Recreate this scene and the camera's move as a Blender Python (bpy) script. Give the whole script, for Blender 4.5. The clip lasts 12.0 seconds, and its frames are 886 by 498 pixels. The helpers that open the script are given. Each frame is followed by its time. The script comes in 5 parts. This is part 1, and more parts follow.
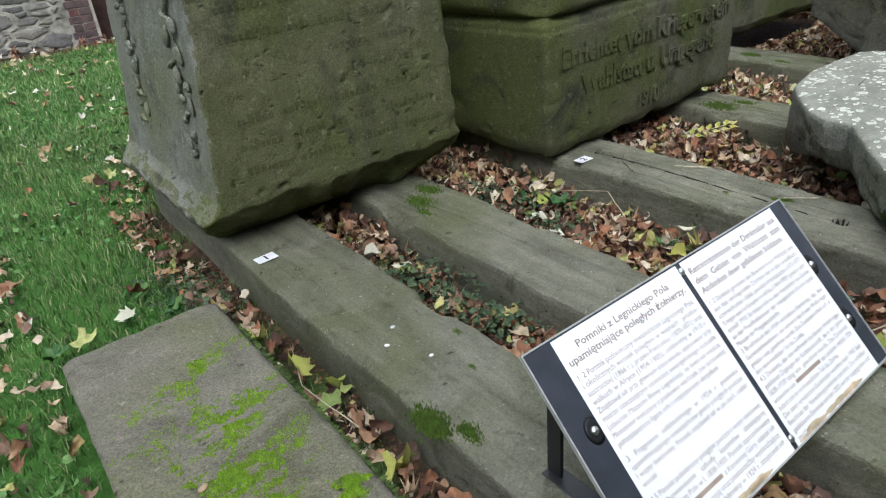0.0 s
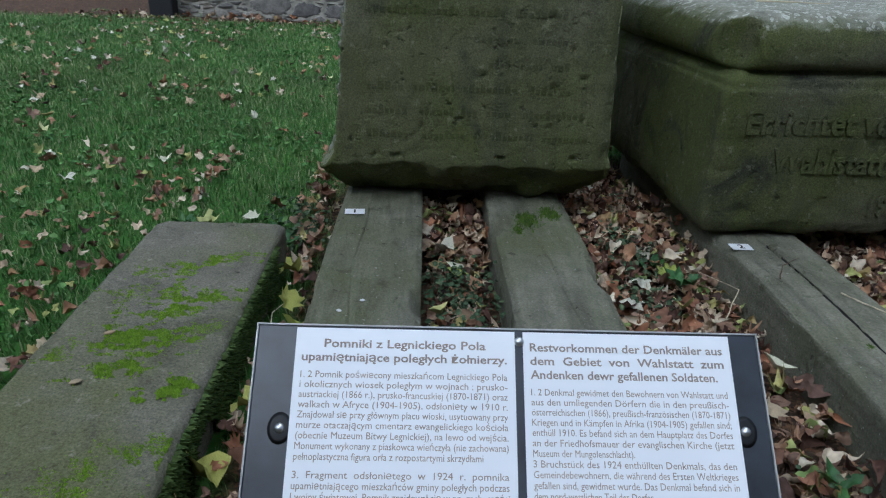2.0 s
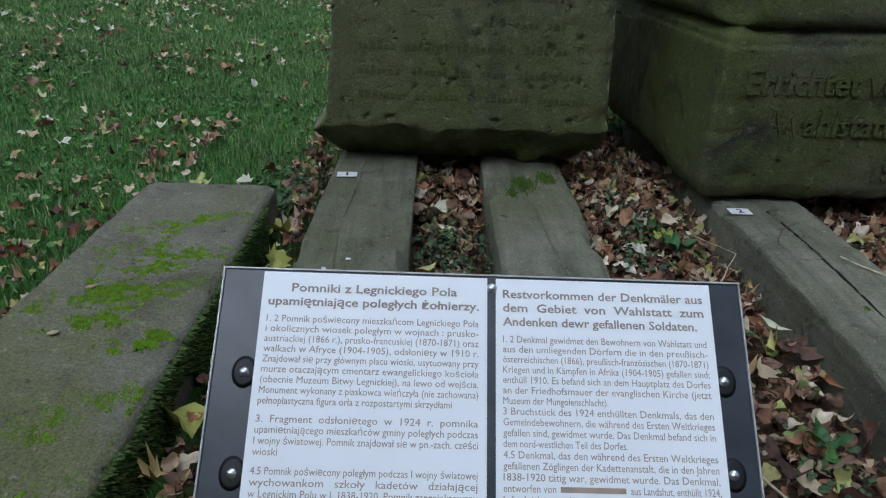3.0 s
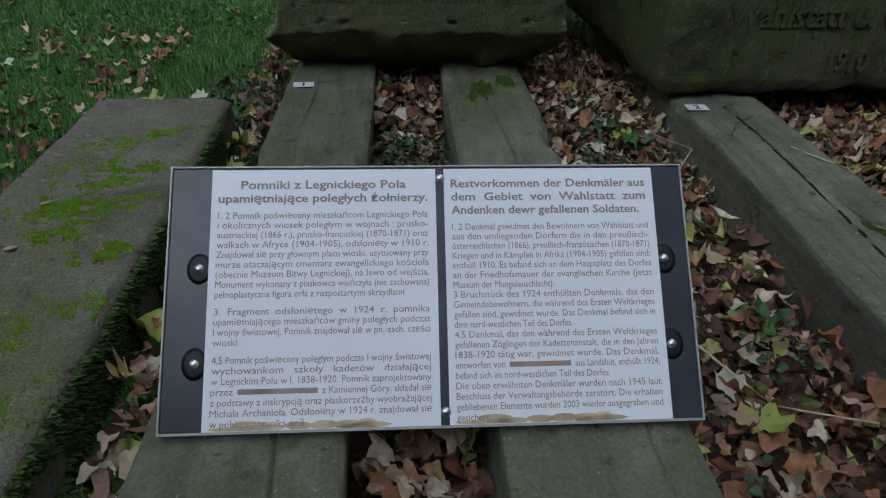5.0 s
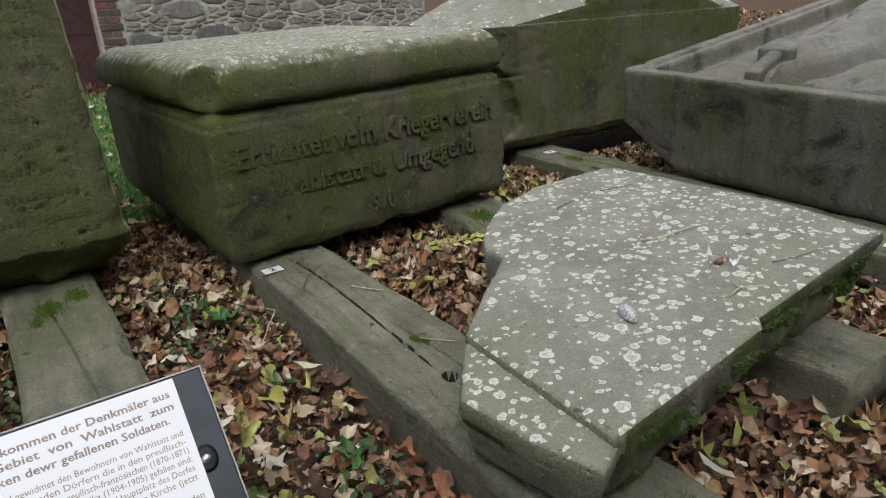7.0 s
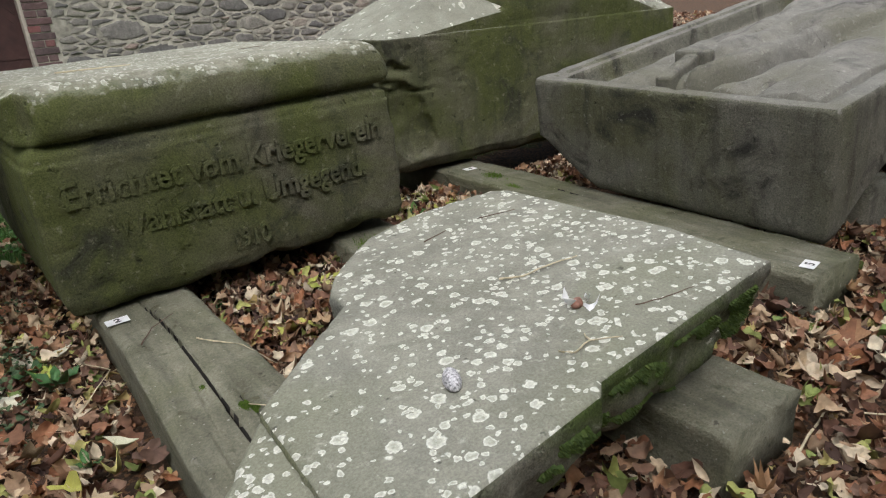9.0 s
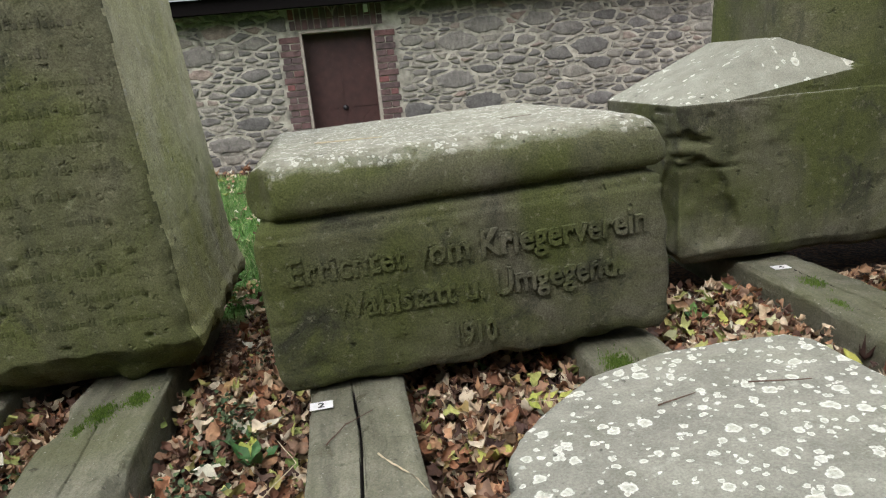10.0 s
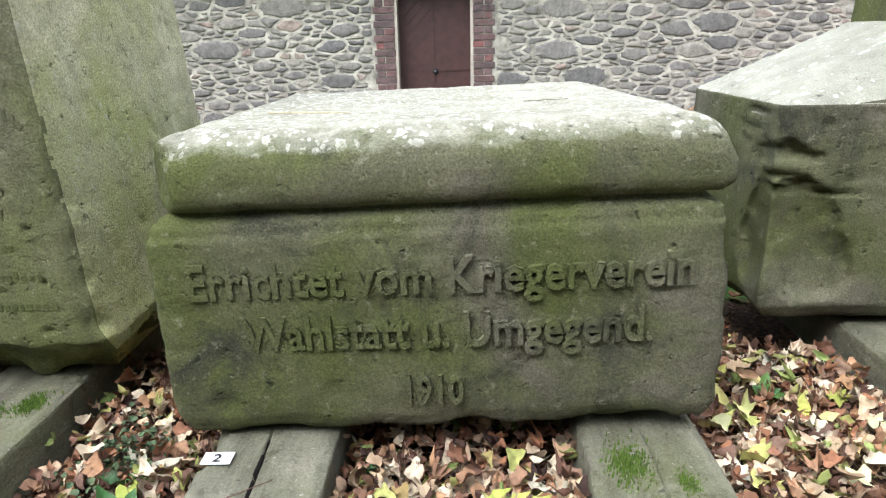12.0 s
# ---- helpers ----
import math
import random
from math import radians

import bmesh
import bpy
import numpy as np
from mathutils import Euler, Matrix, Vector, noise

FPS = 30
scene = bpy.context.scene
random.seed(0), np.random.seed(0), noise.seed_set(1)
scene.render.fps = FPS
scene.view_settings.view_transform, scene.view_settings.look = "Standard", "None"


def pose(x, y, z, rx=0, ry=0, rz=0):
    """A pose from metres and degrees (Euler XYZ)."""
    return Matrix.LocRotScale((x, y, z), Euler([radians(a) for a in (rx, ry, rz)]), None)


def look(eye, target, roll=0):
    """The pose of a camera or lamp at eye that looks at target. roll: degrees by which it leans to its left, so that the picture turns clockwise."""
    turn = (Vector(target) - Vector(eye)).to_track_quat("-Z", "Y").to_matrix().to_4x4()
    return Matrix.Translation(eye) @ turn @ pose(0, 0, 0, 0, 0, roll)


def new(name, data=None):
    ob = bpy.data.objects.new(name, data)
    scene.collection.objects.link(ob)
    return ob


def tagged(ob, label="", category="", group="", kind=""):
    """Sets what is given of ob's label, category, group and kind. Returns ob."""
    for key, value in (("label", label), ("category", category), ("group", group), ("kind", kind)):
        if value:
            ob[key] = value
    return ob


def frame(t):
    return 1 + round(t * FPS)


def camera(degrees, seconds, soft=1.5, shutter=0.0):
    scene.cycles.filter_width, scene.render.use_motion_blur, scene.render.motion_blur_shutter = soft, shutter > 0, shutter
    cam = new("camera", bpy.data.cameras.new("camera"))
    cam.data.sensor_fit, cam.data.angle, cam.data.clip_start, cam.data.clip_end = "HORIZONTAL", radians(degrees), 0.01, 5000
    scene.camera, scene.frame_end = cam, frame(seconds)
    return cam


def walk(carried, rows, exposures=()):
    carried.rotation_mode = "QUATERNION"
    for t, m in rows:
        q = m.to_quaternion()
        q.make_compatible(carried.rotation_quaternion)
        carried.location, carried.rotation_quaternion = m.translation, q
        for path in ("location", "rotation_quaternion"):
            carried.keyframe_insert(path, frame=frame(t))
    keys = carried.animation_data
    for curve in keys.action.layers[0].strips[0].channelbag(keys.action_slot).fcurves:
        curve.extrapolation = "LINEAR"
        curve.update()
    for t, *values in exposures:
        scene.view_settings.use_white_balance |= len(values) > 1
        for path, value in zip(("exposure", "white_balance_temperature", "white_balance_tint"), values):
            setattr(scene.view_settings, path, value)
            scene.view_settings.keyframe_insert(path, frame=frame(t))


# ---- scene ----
cam = camera(68.6, 12.0, soft=1.2)
PATH = [
    (0, (0.075, 0.008, 1.078), (0.764, 1.628, 0.129), -5.6),
    (0.5, (0.319, -0.152, 1.035), (0.618, 1.619, 0.154), -1.6),
    (1, (0.523, -0.229, 1.009), (0.588, 1.563, 0.124), -0.2),
    (1.5, (0.717, -0.165, 1.002), (0.576, 1.613, 0.095), 0.8),
    (2, (0.864, -0.071, 0.986), (0.55, 1.709, 0.13), 2.7),
    (2.5, (0.924, -0.039, 0.957), (0.549, 1.725, 0.092), 2.0),
    (3, (0.923, -0.058, 0.928), (0.581, 1.691, 0.019), 2.6),
    (3.5, (0.929, -0.084, 0.895), (0.603, 1.593, -0.145), 3.3),
    (3.7, (0.934, -0.09, 0.881), (0.633, 1.559, -0.211), 3.2),
    (5.3, (1.0, -0.086, 0.911), (0.798, 1.565, -0.199), 0.3),
    (5.5, (1.053, -0.085, 0.923), (0.97, 1.624, -0.112), 0.3),
    (6, (1.158, -0.113, 0.985), (1.533, 1.651, 0.121), 0.5),
    (6.5, (1.205, -0.139, 1.012), (1.739, 1.623, 0.23), -1.6),
    (7, (1.216, -0.156, 1.026), (1.914, 1.562, 0.274), -2.4),
    (7.5, (1.229, -0.159, 1.03), (2.075, 1.475, 0.248), -3.7),
    (7.7, (1.271, -0.161, 1.038), (2.174, 1.434, 0.238), -3.9),
    (9.3, (1.724, -0.002, 0.99), (2.312, 1.779, 0.295), -4.2),
    (9.5, (1.793, 0.081, 1.015), (2.181, 1.923, 0.339), -3.6),
    (10, (1.918, 0.278, 1.048), (1.761, 2.197, 0.509), -5.4),
    (10.5, (2.073, 0.472, 1.04), (1.716, 2.372, 0.528), 0.2),
    (11, (2.136, 0.618, 1.018), (1.639, 2.487, 0.508), 1.1),
    (11.5, (2.14, 0.755, 1.002), (1.565, 2.576, 0.409), -0.7),
    (12, (2.162, 0.823, 1.013), (1.701, 2.67, 0.401), -1.3),
]
walk(cam, [(t, look(eye, target, roll)) for t, eye, target, roll in PATH],
     [(0, 1.05, 5750, 8), (0.5, 0.82, 5550, 7), (1.0, 0.55, 5300, 6), (1.5, 0.36, 5150, 6), (2.5, 0.2, 5200, 6), (3.5, 0.05, 5300, 6), (5.5, -0.48, 5400, 8), (6.0, -0.24, 5700, 9), (6.5, 0.24, 5900, 9), (7.0, 0.6, 6150, 10), (7.5, 0.76, 6250, 10), (9.5, 0.95, 6250, 10), (10.0, 1.15, 6250, 10), (11.0, 1.76, 5980, 10), (12.0, 2.04, 5880, 10)])

# world and light: an overcast autumn sky
world = bpy.data.worlds.new("overcast_sky")
scene.world = world
world.use_nodes = True
wn = world.node_tree
sky = wn.nodes.new("ShaderNodeTexSky")
sky.sky_type, sky.sun_disc = "NISHITA", False
sky.sun_elevation, sky.sun_rotation = radians(50), radians(200)
sky.air_density, sky.dust_density = 1.0, 6.0
hue = wn.nodes.new("ShaderNodeHueSaturation")
hue.inputs["Saturation"].default_value = 0.35
wn.links.new(sky.outputs[0], hue.inputs["Color"])
wn.links.new(hue.outputs[0], wn.nodes["Background"].inputs["Color"])
wn.nodes["Background"].inputs["Strength"].default_value = 0.12
sun = new("sun", bpy.data.lights.new("sun", "SUN"))
sun.data.energy, sun.data.angle, sun.data.color = 0.8, radians(40), (1.0, 0.97, 0.92)
sun.matrix_basis = look((0, 0, 10), (-1.5, -3.0, 0))

# materials
class Nodes:
    """A node material with its Principled shader, built up by short calls."""

    def __init__(self, name, rough=0.9, spec=0.25, metal=0.0):
        self.m = bpy.data.materials.new(name)
        self.m.use_nodes = True
        self.n, self.l = self.m.node_tree.nodes, self.m.node_tree.links
        self.b = self.n["Principled BSDF"]
        self.b.inputs["Roughness"].default_value = rough
        self.b.inputs["Metallic"].default_value = metal
        self.b.inputs["Specular IOR Level"].default_value = spec
        self.co = self.n.new("ShaderNodeTexCoord").outputs["Object"]

    def put(self, value, socket):
        if isinstance(value, (int, float)):
            socket.default_value = value
        elif isinstance(value, tuple):
            socket.default_value = (*value, 1) if len(value) == 3 and socket.type == "RGBA" else value
        else:
            self.l.new(value, socket)

    def mapped(self, sx, sy, sz, source=None):
        k = self.n.new("ShaderNodeMapping")
        k.inputs["Scale"].default_value = (sx, sy, sz)
        self.l.new(source or self.co, k.inputs["Vector"])
        return k.outputs[0]

    def noise(self, scale, detail=5.0, warp=0.0, source=None, rough=0.55):
        k = self.n.new("ShaderNodeTexNoise")
        k.inputs["Scale"].default_value, k.inputs["Detail"].default_value = scale, detail
        k.inputs["Distortion"].default_value, k.inputs["Roughness"].default_value = warp, rough
        self.l.new(source or self.co, k.inputs["Vector"])
        return k.outputs[0]

    def ramp(self, fac, *stops):
        k = self.n.new("ShaderNodeValToRGB")
        e = k.color_ramp.elements
        while len(e) < len(stops):
            e.new(0.5)
        for i, (p, c) in enumerate(stops):
            c = (c, c, c) if isinstance(c, (int, float)) else c
            e[i].position, e[i].color = p, (*c, 1)
        self.l.new(fac, k.inputs[0])
        return k.outputs[0]

    def mix(self, fac, a, b, blend="MIX"):
        k = self.n.new("ShaderNodeMix")
        k.data_type, k.blend_type = "RGBA", blend
        self.put(fac, k.inputs[0]), self.put(a, k.inputs[6]), self.put(b, k.inputs[7])
        return k.outputs[2]

    def math(self, op, a, b=0.0):
        k = self.n.new("ShaderNodeMath")
        k.operation = op
        self.put(a, k.inputs[0]), self.put(b, k.inputs[1])
        return k.outputs[0]

    def chance(self):
        a = self.n.new("ShaderNodeObjectInfo").outputs["Random"]
        b = self.n.new("ShaderNodeNewGeometry").outputs["Random Per Island"]
        return self.math("FRACT", self.math("ADD", a, b))

    def done(self, colour, bump=None, strength=0.4, distance=0.01):
        self.put(colour, self.b.inputs["Base Color"])
        if bump is not None:
            k = self.n.new("ShaderNodeBump")
            k.inputs["Strength"].default_value, k.inputs["Distance"].default_value = strength, distance
            self.l.new(bump, k.inputs["Height"]), self.l.new(k.outputs[0], self.b.inputs["Normal"])
        return self.m


def sandstone(name, base, algae, crust, green=(0.42, 0.62), streak=True, lichen=0.0, cell=20.0, keep=0.5, upper=None, speck=0.9, relief=0.85, low=(0.42, 0.72)):
    k = Nodes(name, 0.92)
    broad, mid, fine = k.noise(1.9, 8, 0.7), k.noise(9, 9, 0.3, rough=0.68), k.noise(210, 4, rough=0.75)
    c = k.ramp(mid, (0.28, tuple(0.72 * v for v in base)), (0.5, base), (0.75, tuple(1.3 * v for v in base)))
    c = k.mix(k.ramp(broad, (green[0], 0.0), (green[1], 1.0)), c, algae)
    if streak:
        down = k.noise(1.0, 5, 0.2, k.mapped(13, 13, 1.1))
        c = k.mix(k.ramp(down, (0.52, 0.0), (0.75, 0.5)), c, crust)
    blot = k.noise(4.5, 10, 0.9, rough=0.7)
    c = k.mix(k.ramp(blot, (0.53, 0.0), (0.68, 0.9)), c, crust)
    c = k.mix(speck, c, k.ramp(fine, (0.32, 0.5), (0.68, 1.45)), "MULTIPLY")
    pale = k.noise(38, 6, 0.2, rough=0.75)
    c = k.mix(k.ramp(pale, (0.58, 0.0), (0.70, 0.7)), c, tuple(min(0.5, 1.7 * v + 0.03) for v in base))
    up = None
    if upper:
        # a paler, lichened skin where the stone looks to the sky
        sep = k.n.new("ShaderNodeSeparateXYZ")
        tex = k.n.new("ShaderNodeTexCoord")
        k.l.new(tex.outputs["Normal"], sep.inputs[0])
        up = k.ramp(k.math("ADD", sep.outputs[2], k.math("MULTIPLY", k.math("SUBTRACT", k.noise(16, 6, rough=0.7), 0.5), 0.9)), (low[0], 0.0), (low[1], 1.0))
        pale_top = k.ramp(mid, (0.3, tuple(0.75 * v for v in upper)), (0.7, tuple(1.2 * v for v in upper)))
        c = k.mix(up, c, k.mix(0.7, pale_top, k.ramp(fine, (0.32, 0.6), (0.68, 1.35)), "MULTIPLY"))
    pit = k.noise(34, 3)
    c = k.mix(0.9, c, k.ramp(pit, (0.25, 0.35), (0.32, 1.0)), "MULTIPLY")
    height = k.math("ADD", k.math("MULTIPLY", mid, 2.6), k.math("ADD", k.math("MULTIPLY", fine, 0.5), k.math("ADD", k.math("MULTIPLY", pale, 0.9), k.ramp(pit, (0.25, 0.0), (0.38, 1.2)))))
    if lichen:
        warp = k.n.new("ShaderNodeTexNoise")
        warp.inputs["Scale"].default_value, warp.inputs["Detail"].default_value = 70, 6
        k.l.new(k.co, warp.inputs["Vector"])
        v = k.n.new("ShaderNodeVectorMath")
        v.operation = "MULTIPLY_ADD"
        k.l.new(warp.outputs["Color"], v.inputs[0])
        v.inputs[1].default_value = (0.019, 0.019, 0.0)
        k.l.new(k.co, v.inputs[2])
        flat = k.mapped(1, 1, 0, v.outputs[0])
        where = k.ramp(k.noise(2.3, 3), (0.36, 0.0), (0.62, 1.0))
        for scale, part in ((cell, 1.0), (cell * 1.9, 1.0)):
            vo = k.n.new("ShaderNodeTexVoronoi")
            vo.inputs["Scale"].default_value = scale
            vo.inputs["Randomness"].default_value = 1.0
            k.l.new(flat, vo.inputs["Vector"])
            sep = k.n.new("ShaderNodeSeparateColor")
            k.l.new(vo.outputs["Color"], sep.inputs[0])
            alive = k.math("LESS_THAN", sep.outputs[0], k.math("MULTIPLY", k.math("ADD", where, 0.35), keep * part))
            size = k.math("ADD", k.math("MULTIPLY", sep.outputs[1], 0.24), 0.15)
            rel = k.math("DIVIDE", vo.outputs["Distance"], size)
            disc = k.math("MULTIPLY", k.ramp(rel, (0.9, 1.0), (1.0, 0.0)), alive)
            if up is not None:
                disc = k.math("MULTIPLY", disc, up)
            look_in = k.ramp(rel, (0.0, (0.50, 0.50, 0.42)), (0.4, (0.46, 0.46, 0.38)), (0.62, (0.58, 0.58, 0.50)), (0.85, (0.70, 0.70, 0.62)), (1.0, (0.62, 0.62, 0.54)))
            look_in = k.mix(0.85, look_in, k.ramp(k.noise(170, 5, rough=0.7), (0.3, 0.55), (0.65, 1.15)), "MULTIPLY")
            c = k.mix(k.math("MULTIPLY", disc, lichen), c, look_in)
            height = k.math("ADD", height, k.math("MULTIPLY", disc, 0.25))
    return k.done(c, height, relief, 0.006)


# STONE and STELE base colours are darkened to stand in for front-face shade
STONE = sandstone("shade_darkened_mossy_sandstone", (0.120, 0.115, 0.078), (0.084, 0.096, 0.030), (0.037, 0.038, 0.026), green=(0.38, 0.58))
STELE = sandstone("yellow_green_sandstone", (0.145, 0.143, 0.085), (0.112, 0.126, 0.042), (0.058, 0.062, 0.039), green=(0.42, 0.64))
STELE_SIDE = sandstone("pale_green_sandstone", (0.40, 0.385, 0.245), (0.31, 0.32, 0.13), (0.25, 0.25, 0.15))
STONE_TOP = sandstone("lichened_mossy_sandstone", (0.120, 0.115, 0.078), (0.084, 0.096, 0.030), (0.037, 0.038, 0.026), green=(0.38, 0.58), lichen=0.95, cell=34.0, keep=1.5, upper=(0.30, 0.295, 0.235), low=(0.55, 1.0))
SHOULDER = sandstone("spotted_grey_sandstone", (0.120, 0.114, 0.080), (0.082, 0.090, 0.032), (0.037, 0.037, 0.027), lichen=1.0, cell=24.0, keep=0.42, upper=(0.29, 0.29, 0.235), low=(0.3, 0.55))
SLAB = sandstone("grey_sandstone", (0.22, 0.22, 0.185), (0.17, 0.175, 0.105), (0.10, 0.10, 0.08), streak=False)
SLAB_TOP = sandstone("lichen_spotted_sandstone", (0.248, 0.244, 0.20), (0.215, 0.218, 0.16), (0.175, 0.174, 0.135), streak=False, lichen=1.0, cell=25.0, keep=1.75, speck=0.5, relief=0.45)
SLAB_SIDE = sandstone("mossy_broken_sandstone", (0.17, 0.165, 0.13), (0.07, 0.10, 0.025), (0.03, 0.03, 0.022), green=(0.45, 0.55))
KERB = sandstone("mossy_flat_stone", (0.185, 0.172, 0.13), (0.145, 0.148, 0.07), (0.10, 0.095, 0.065), streak=False)
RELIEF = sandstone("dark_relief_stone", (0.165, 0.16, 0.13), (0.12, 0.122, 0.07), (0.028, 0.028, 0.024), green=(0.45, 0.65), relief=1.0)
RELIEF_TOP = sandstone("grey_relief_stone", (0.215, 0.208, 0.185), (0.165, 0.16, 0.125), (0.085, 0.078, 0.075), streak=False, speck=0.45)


def sleeper_wood():
    k = Nodes("weathered_sleeper_wood", 0.88)
    grain, mott = k.noise(1, 6, 0.4, k.mapped(22, 3.0, 22)), k.noise(7, 9, 0.5, rough=0.7)
    fine = k.noise(170, 4, rough=0.75)
    c = k.ramp(mott, (0.3, (0.125, 0.124, 0.082)), (0.5, (0.18, 0.176, 0.126)), (0.72, (0.245, 0.238, 0.18)))
    c = k.mix(0.8, c, k.ramp(grain, (0.3, 0.62), (0.65, 1.22)), "MULTIPLY")
    c = k.mix(k.ramp(k.noise(2.3, 7, 0.6), (0.46, 0.0), (0.66, 0.7)), c, (0.115, 0.122, 0.055))
    c = k.mix(k.ramp(k.noise(14, 6, 0.5), (0.60, 0.0), (0.70, 0.8)), c, (0.075, 0.078, 0.042))
    c = k.mix(k.ramp(k.noise(95, 2), (0.69, 0.0), (0.73, 0.9)), c, (0.34, 0.34, 0.29))
    worn = k.noise(1, 8, 0.6, k.mapped(14, 7, 14), 0.72)
    c = k.mix(k.ramp(worn, (0.58, 0.0), (0.72, 0.6)), c, (0.28, 0.272, 0.225))
    c = k.mix(0.7, c, k.ramp(fine, (0.32, 0.6), (0.68, 1.3)), "MULTIPLY")
    c = k.mix(0.8, c, k.ramp(k.noise(38, 4), (0.27, 0.3), (0.34, 1.0)), "MULTIPLY")
    height = k.math("ADD", k.math("ADD", k.math("MULTIPLY", worn, 1.8), k.math("MULTIPLY", mott, 2.5)), k.math("ADD", k.math("MULTIPLY", grain, 0.7), k.math("ADD", k.math("MULTIPLY", fine, 0.4), k.noise(38, 4))))
    return k.done(c, height, 0.9, 0.007)


WOOD = sleeper_wood()


def leaf_material(name, stops, rough=0.75, patchy=0.0):
    k = Nodes(name, rough, 0.3)
    c = k.ramp(k.chance(), *stops)
    c = k.mix(0.7, c, k.ramp(k.noise(60, 4), (0.3, 0.55), (0.7, 1.25)), "MULTIPLY")
    c = k.mix(patchy, c, k.ramp(k.noise(1.6, 6, 0.5), (0.35, 0.65), (0.68, 1.3)), "MULTIPLY")
    return k.done(c, k.noise(140, 2), 0.4, 0.002)


DRY = leaf_material("dry_autumn_leaf", [(0.0, (0.05, 0.028, 0.022)), (0.14, (0.13, 0.065, 0.042)), (0.26, (0.33, 0.15, 0.075)), (0.36, (0.12, 0.075, 0.058)), (0.46, (0.42, 0.24, 0.13)), (0.56, (0.22, 0.13, 0.09)), (0.68, (0.52, 0.39, 0.25)), (0.80, (0.64, 0.56, 0.42)), (0.90, (0.34, 0.19, 0.10)), (0.95, (0.42, 0.42, 0.14)), (1.0, (0.17, 0.24, 0.07))])
PALE = leaf_material("pale_fallen_leaf", [(0.0, (0.48, 0.44, 0.33)), (0.3, (0.62, 0.60, 0.48)), (0.5, (0.45, 0.46, 0.16)), (0.65, (0.30, 0.19, 0.10)), (0.85, (0.52, 0.43, 0.28)), (1.0, (0.20, 0.11, 0.06))])
GREENLEAF = leaf_material("green_weed_leaf", [(0.0, (0.035, 0.09, 0.025)), (0.6, (0.05, 0.13, 0.035)), (1.0, (0.10, 0.19, 0.04))], 0.5)
CLOVER = leaf_material("lawn_clover_leaf", [(0.0, (0.05, 0.13, 0.03)), (0.5, (0.09, 0.20, 0.045)), (1.0, (0.16, 0.27, 0.08))], 0.6)
IVYLEAF = leaf_material("dull_ground_ivy_leaf", [(0.0, (0.04, 0.07, 0.03)), (0.6, (0.06, 0.10, 0.045)), (1.0, (0.10, 0.13, 0.06))], 0.7)
YELLOW = leaf_material("yellow_green_leaf", [(0.0, (0.42, 0.40, 0.10)), (0.5, (0.30, 0.34, 0.07)), (1.0, (0.52, 0.48, 0.2))])
BLADE = leaf_material("grass_blade", [(0.0, (0.07, 0.15, 0.036)), (0.45, (0.125, 0.225, 0.056)), (0.76, (0.195, 0.285, 0.092)), (1.0, (0.40, 0.37, 0.22))], 0.6, 0.9)
MOSS = leaf_material("bright_moss", [(0.0, (0.13, 0.23, 0.012)), (1.0, (0.23, 0.36, 0.022))])
TUFT = leaf_material("green_moss_tuft", [(0.0, (0.06, 0.11, 0.015)), (1.0, (0.12, 0.19, 0.025))])
DARKMOSS = leaf_material("dark_moss", [(0.0, (0.035, 0.065, 0.012)), (1.0, (0.075, 0.11, 0.02))])


def earth():
    k = Nodes("soil_and_turf", 0.95)
    sep = k.n.new("ShaderNodeSeparateXYZ")
    k.l.new(k.co, sep.inputs[0])
    turf = k.ramp(k.noise(7, 6), (0.3, (0.03, 0.085, 0.012)), (0.6, (0.055, 0.14, 0.02)), (0.8, (0.10, 0.13, 0.04)))
    soil = k.ramp(k.noise(14, 6), (0.3, (0.028, 0.018, 0.012)), (0.55, (0.06, 0.038, 0.024)), (0.75, (0.11, 0.07, 0.04)))
    soil = k.mix(k.ramp(k.noise(60, 3), (0.5, 0.0), (0.6, 0.8)), soil, (0.17, 0.09, 0.045))
    # bare earth on the stone yard, turf beyond it
    u = k.math("ADD", k.math("MULTIPLY", sep.outputs[0], math.cos(radians(12.5))), k.math("MULTIPLY", sep.outputs[1], math.sin(radians(12.5))))
    v = k.math("SUBTRACT", k.math("MULTIPLY", sep.outputs[1], math.cos(radians(12.5))), k.math("MULTIPLY", sep.outputs[0], math.sin(radians(12.5))))
    wob = k.math("MULTIPLY", k.math("SUBTRACT", k.noise(3, 4), 0.5), 0.5)
    a = k.ramp(k.math("ADD", k.math("MULTIPLY", u, 0.1), k.math("ADD", 0.5, k.math("MULTIPLY", wob, 0.1))), (0.543, 0.0), (0.555, 1.0))
    b = k.ramp(k.math("ADD", k.math("MULTIPLY", v, 0.1), k.math("ADD", 0.2, k.math("MULTIPLY", wob, 0.1))), (0.46, 1.0), (0.475, 0.0))
    right = k.ramp(k.math("ADD", k.math("MULTIPLY", u, 0.05), k.math("ADD", 0.5, k.math("MULTIPLY", wob, 0.2))), (0.73, 0.0), (0.76, 1.0))
    foot = k.ramp(k.math("ADD", k.math("MULTIPLY", v, 0.1), k.math("MULTIPLY", wob, 0.05)), (0.765, 0.0), (0.775, 1.0))
    bare = k.math("MAXIMUM", k.math("MAXIMUM", k.math("MULTIPLY", a, b), right), foot)
    return k.done(k.mix(bare, turf, soil), k.noise(40, 5), 0.9, 0.02)


EARTH = earth()


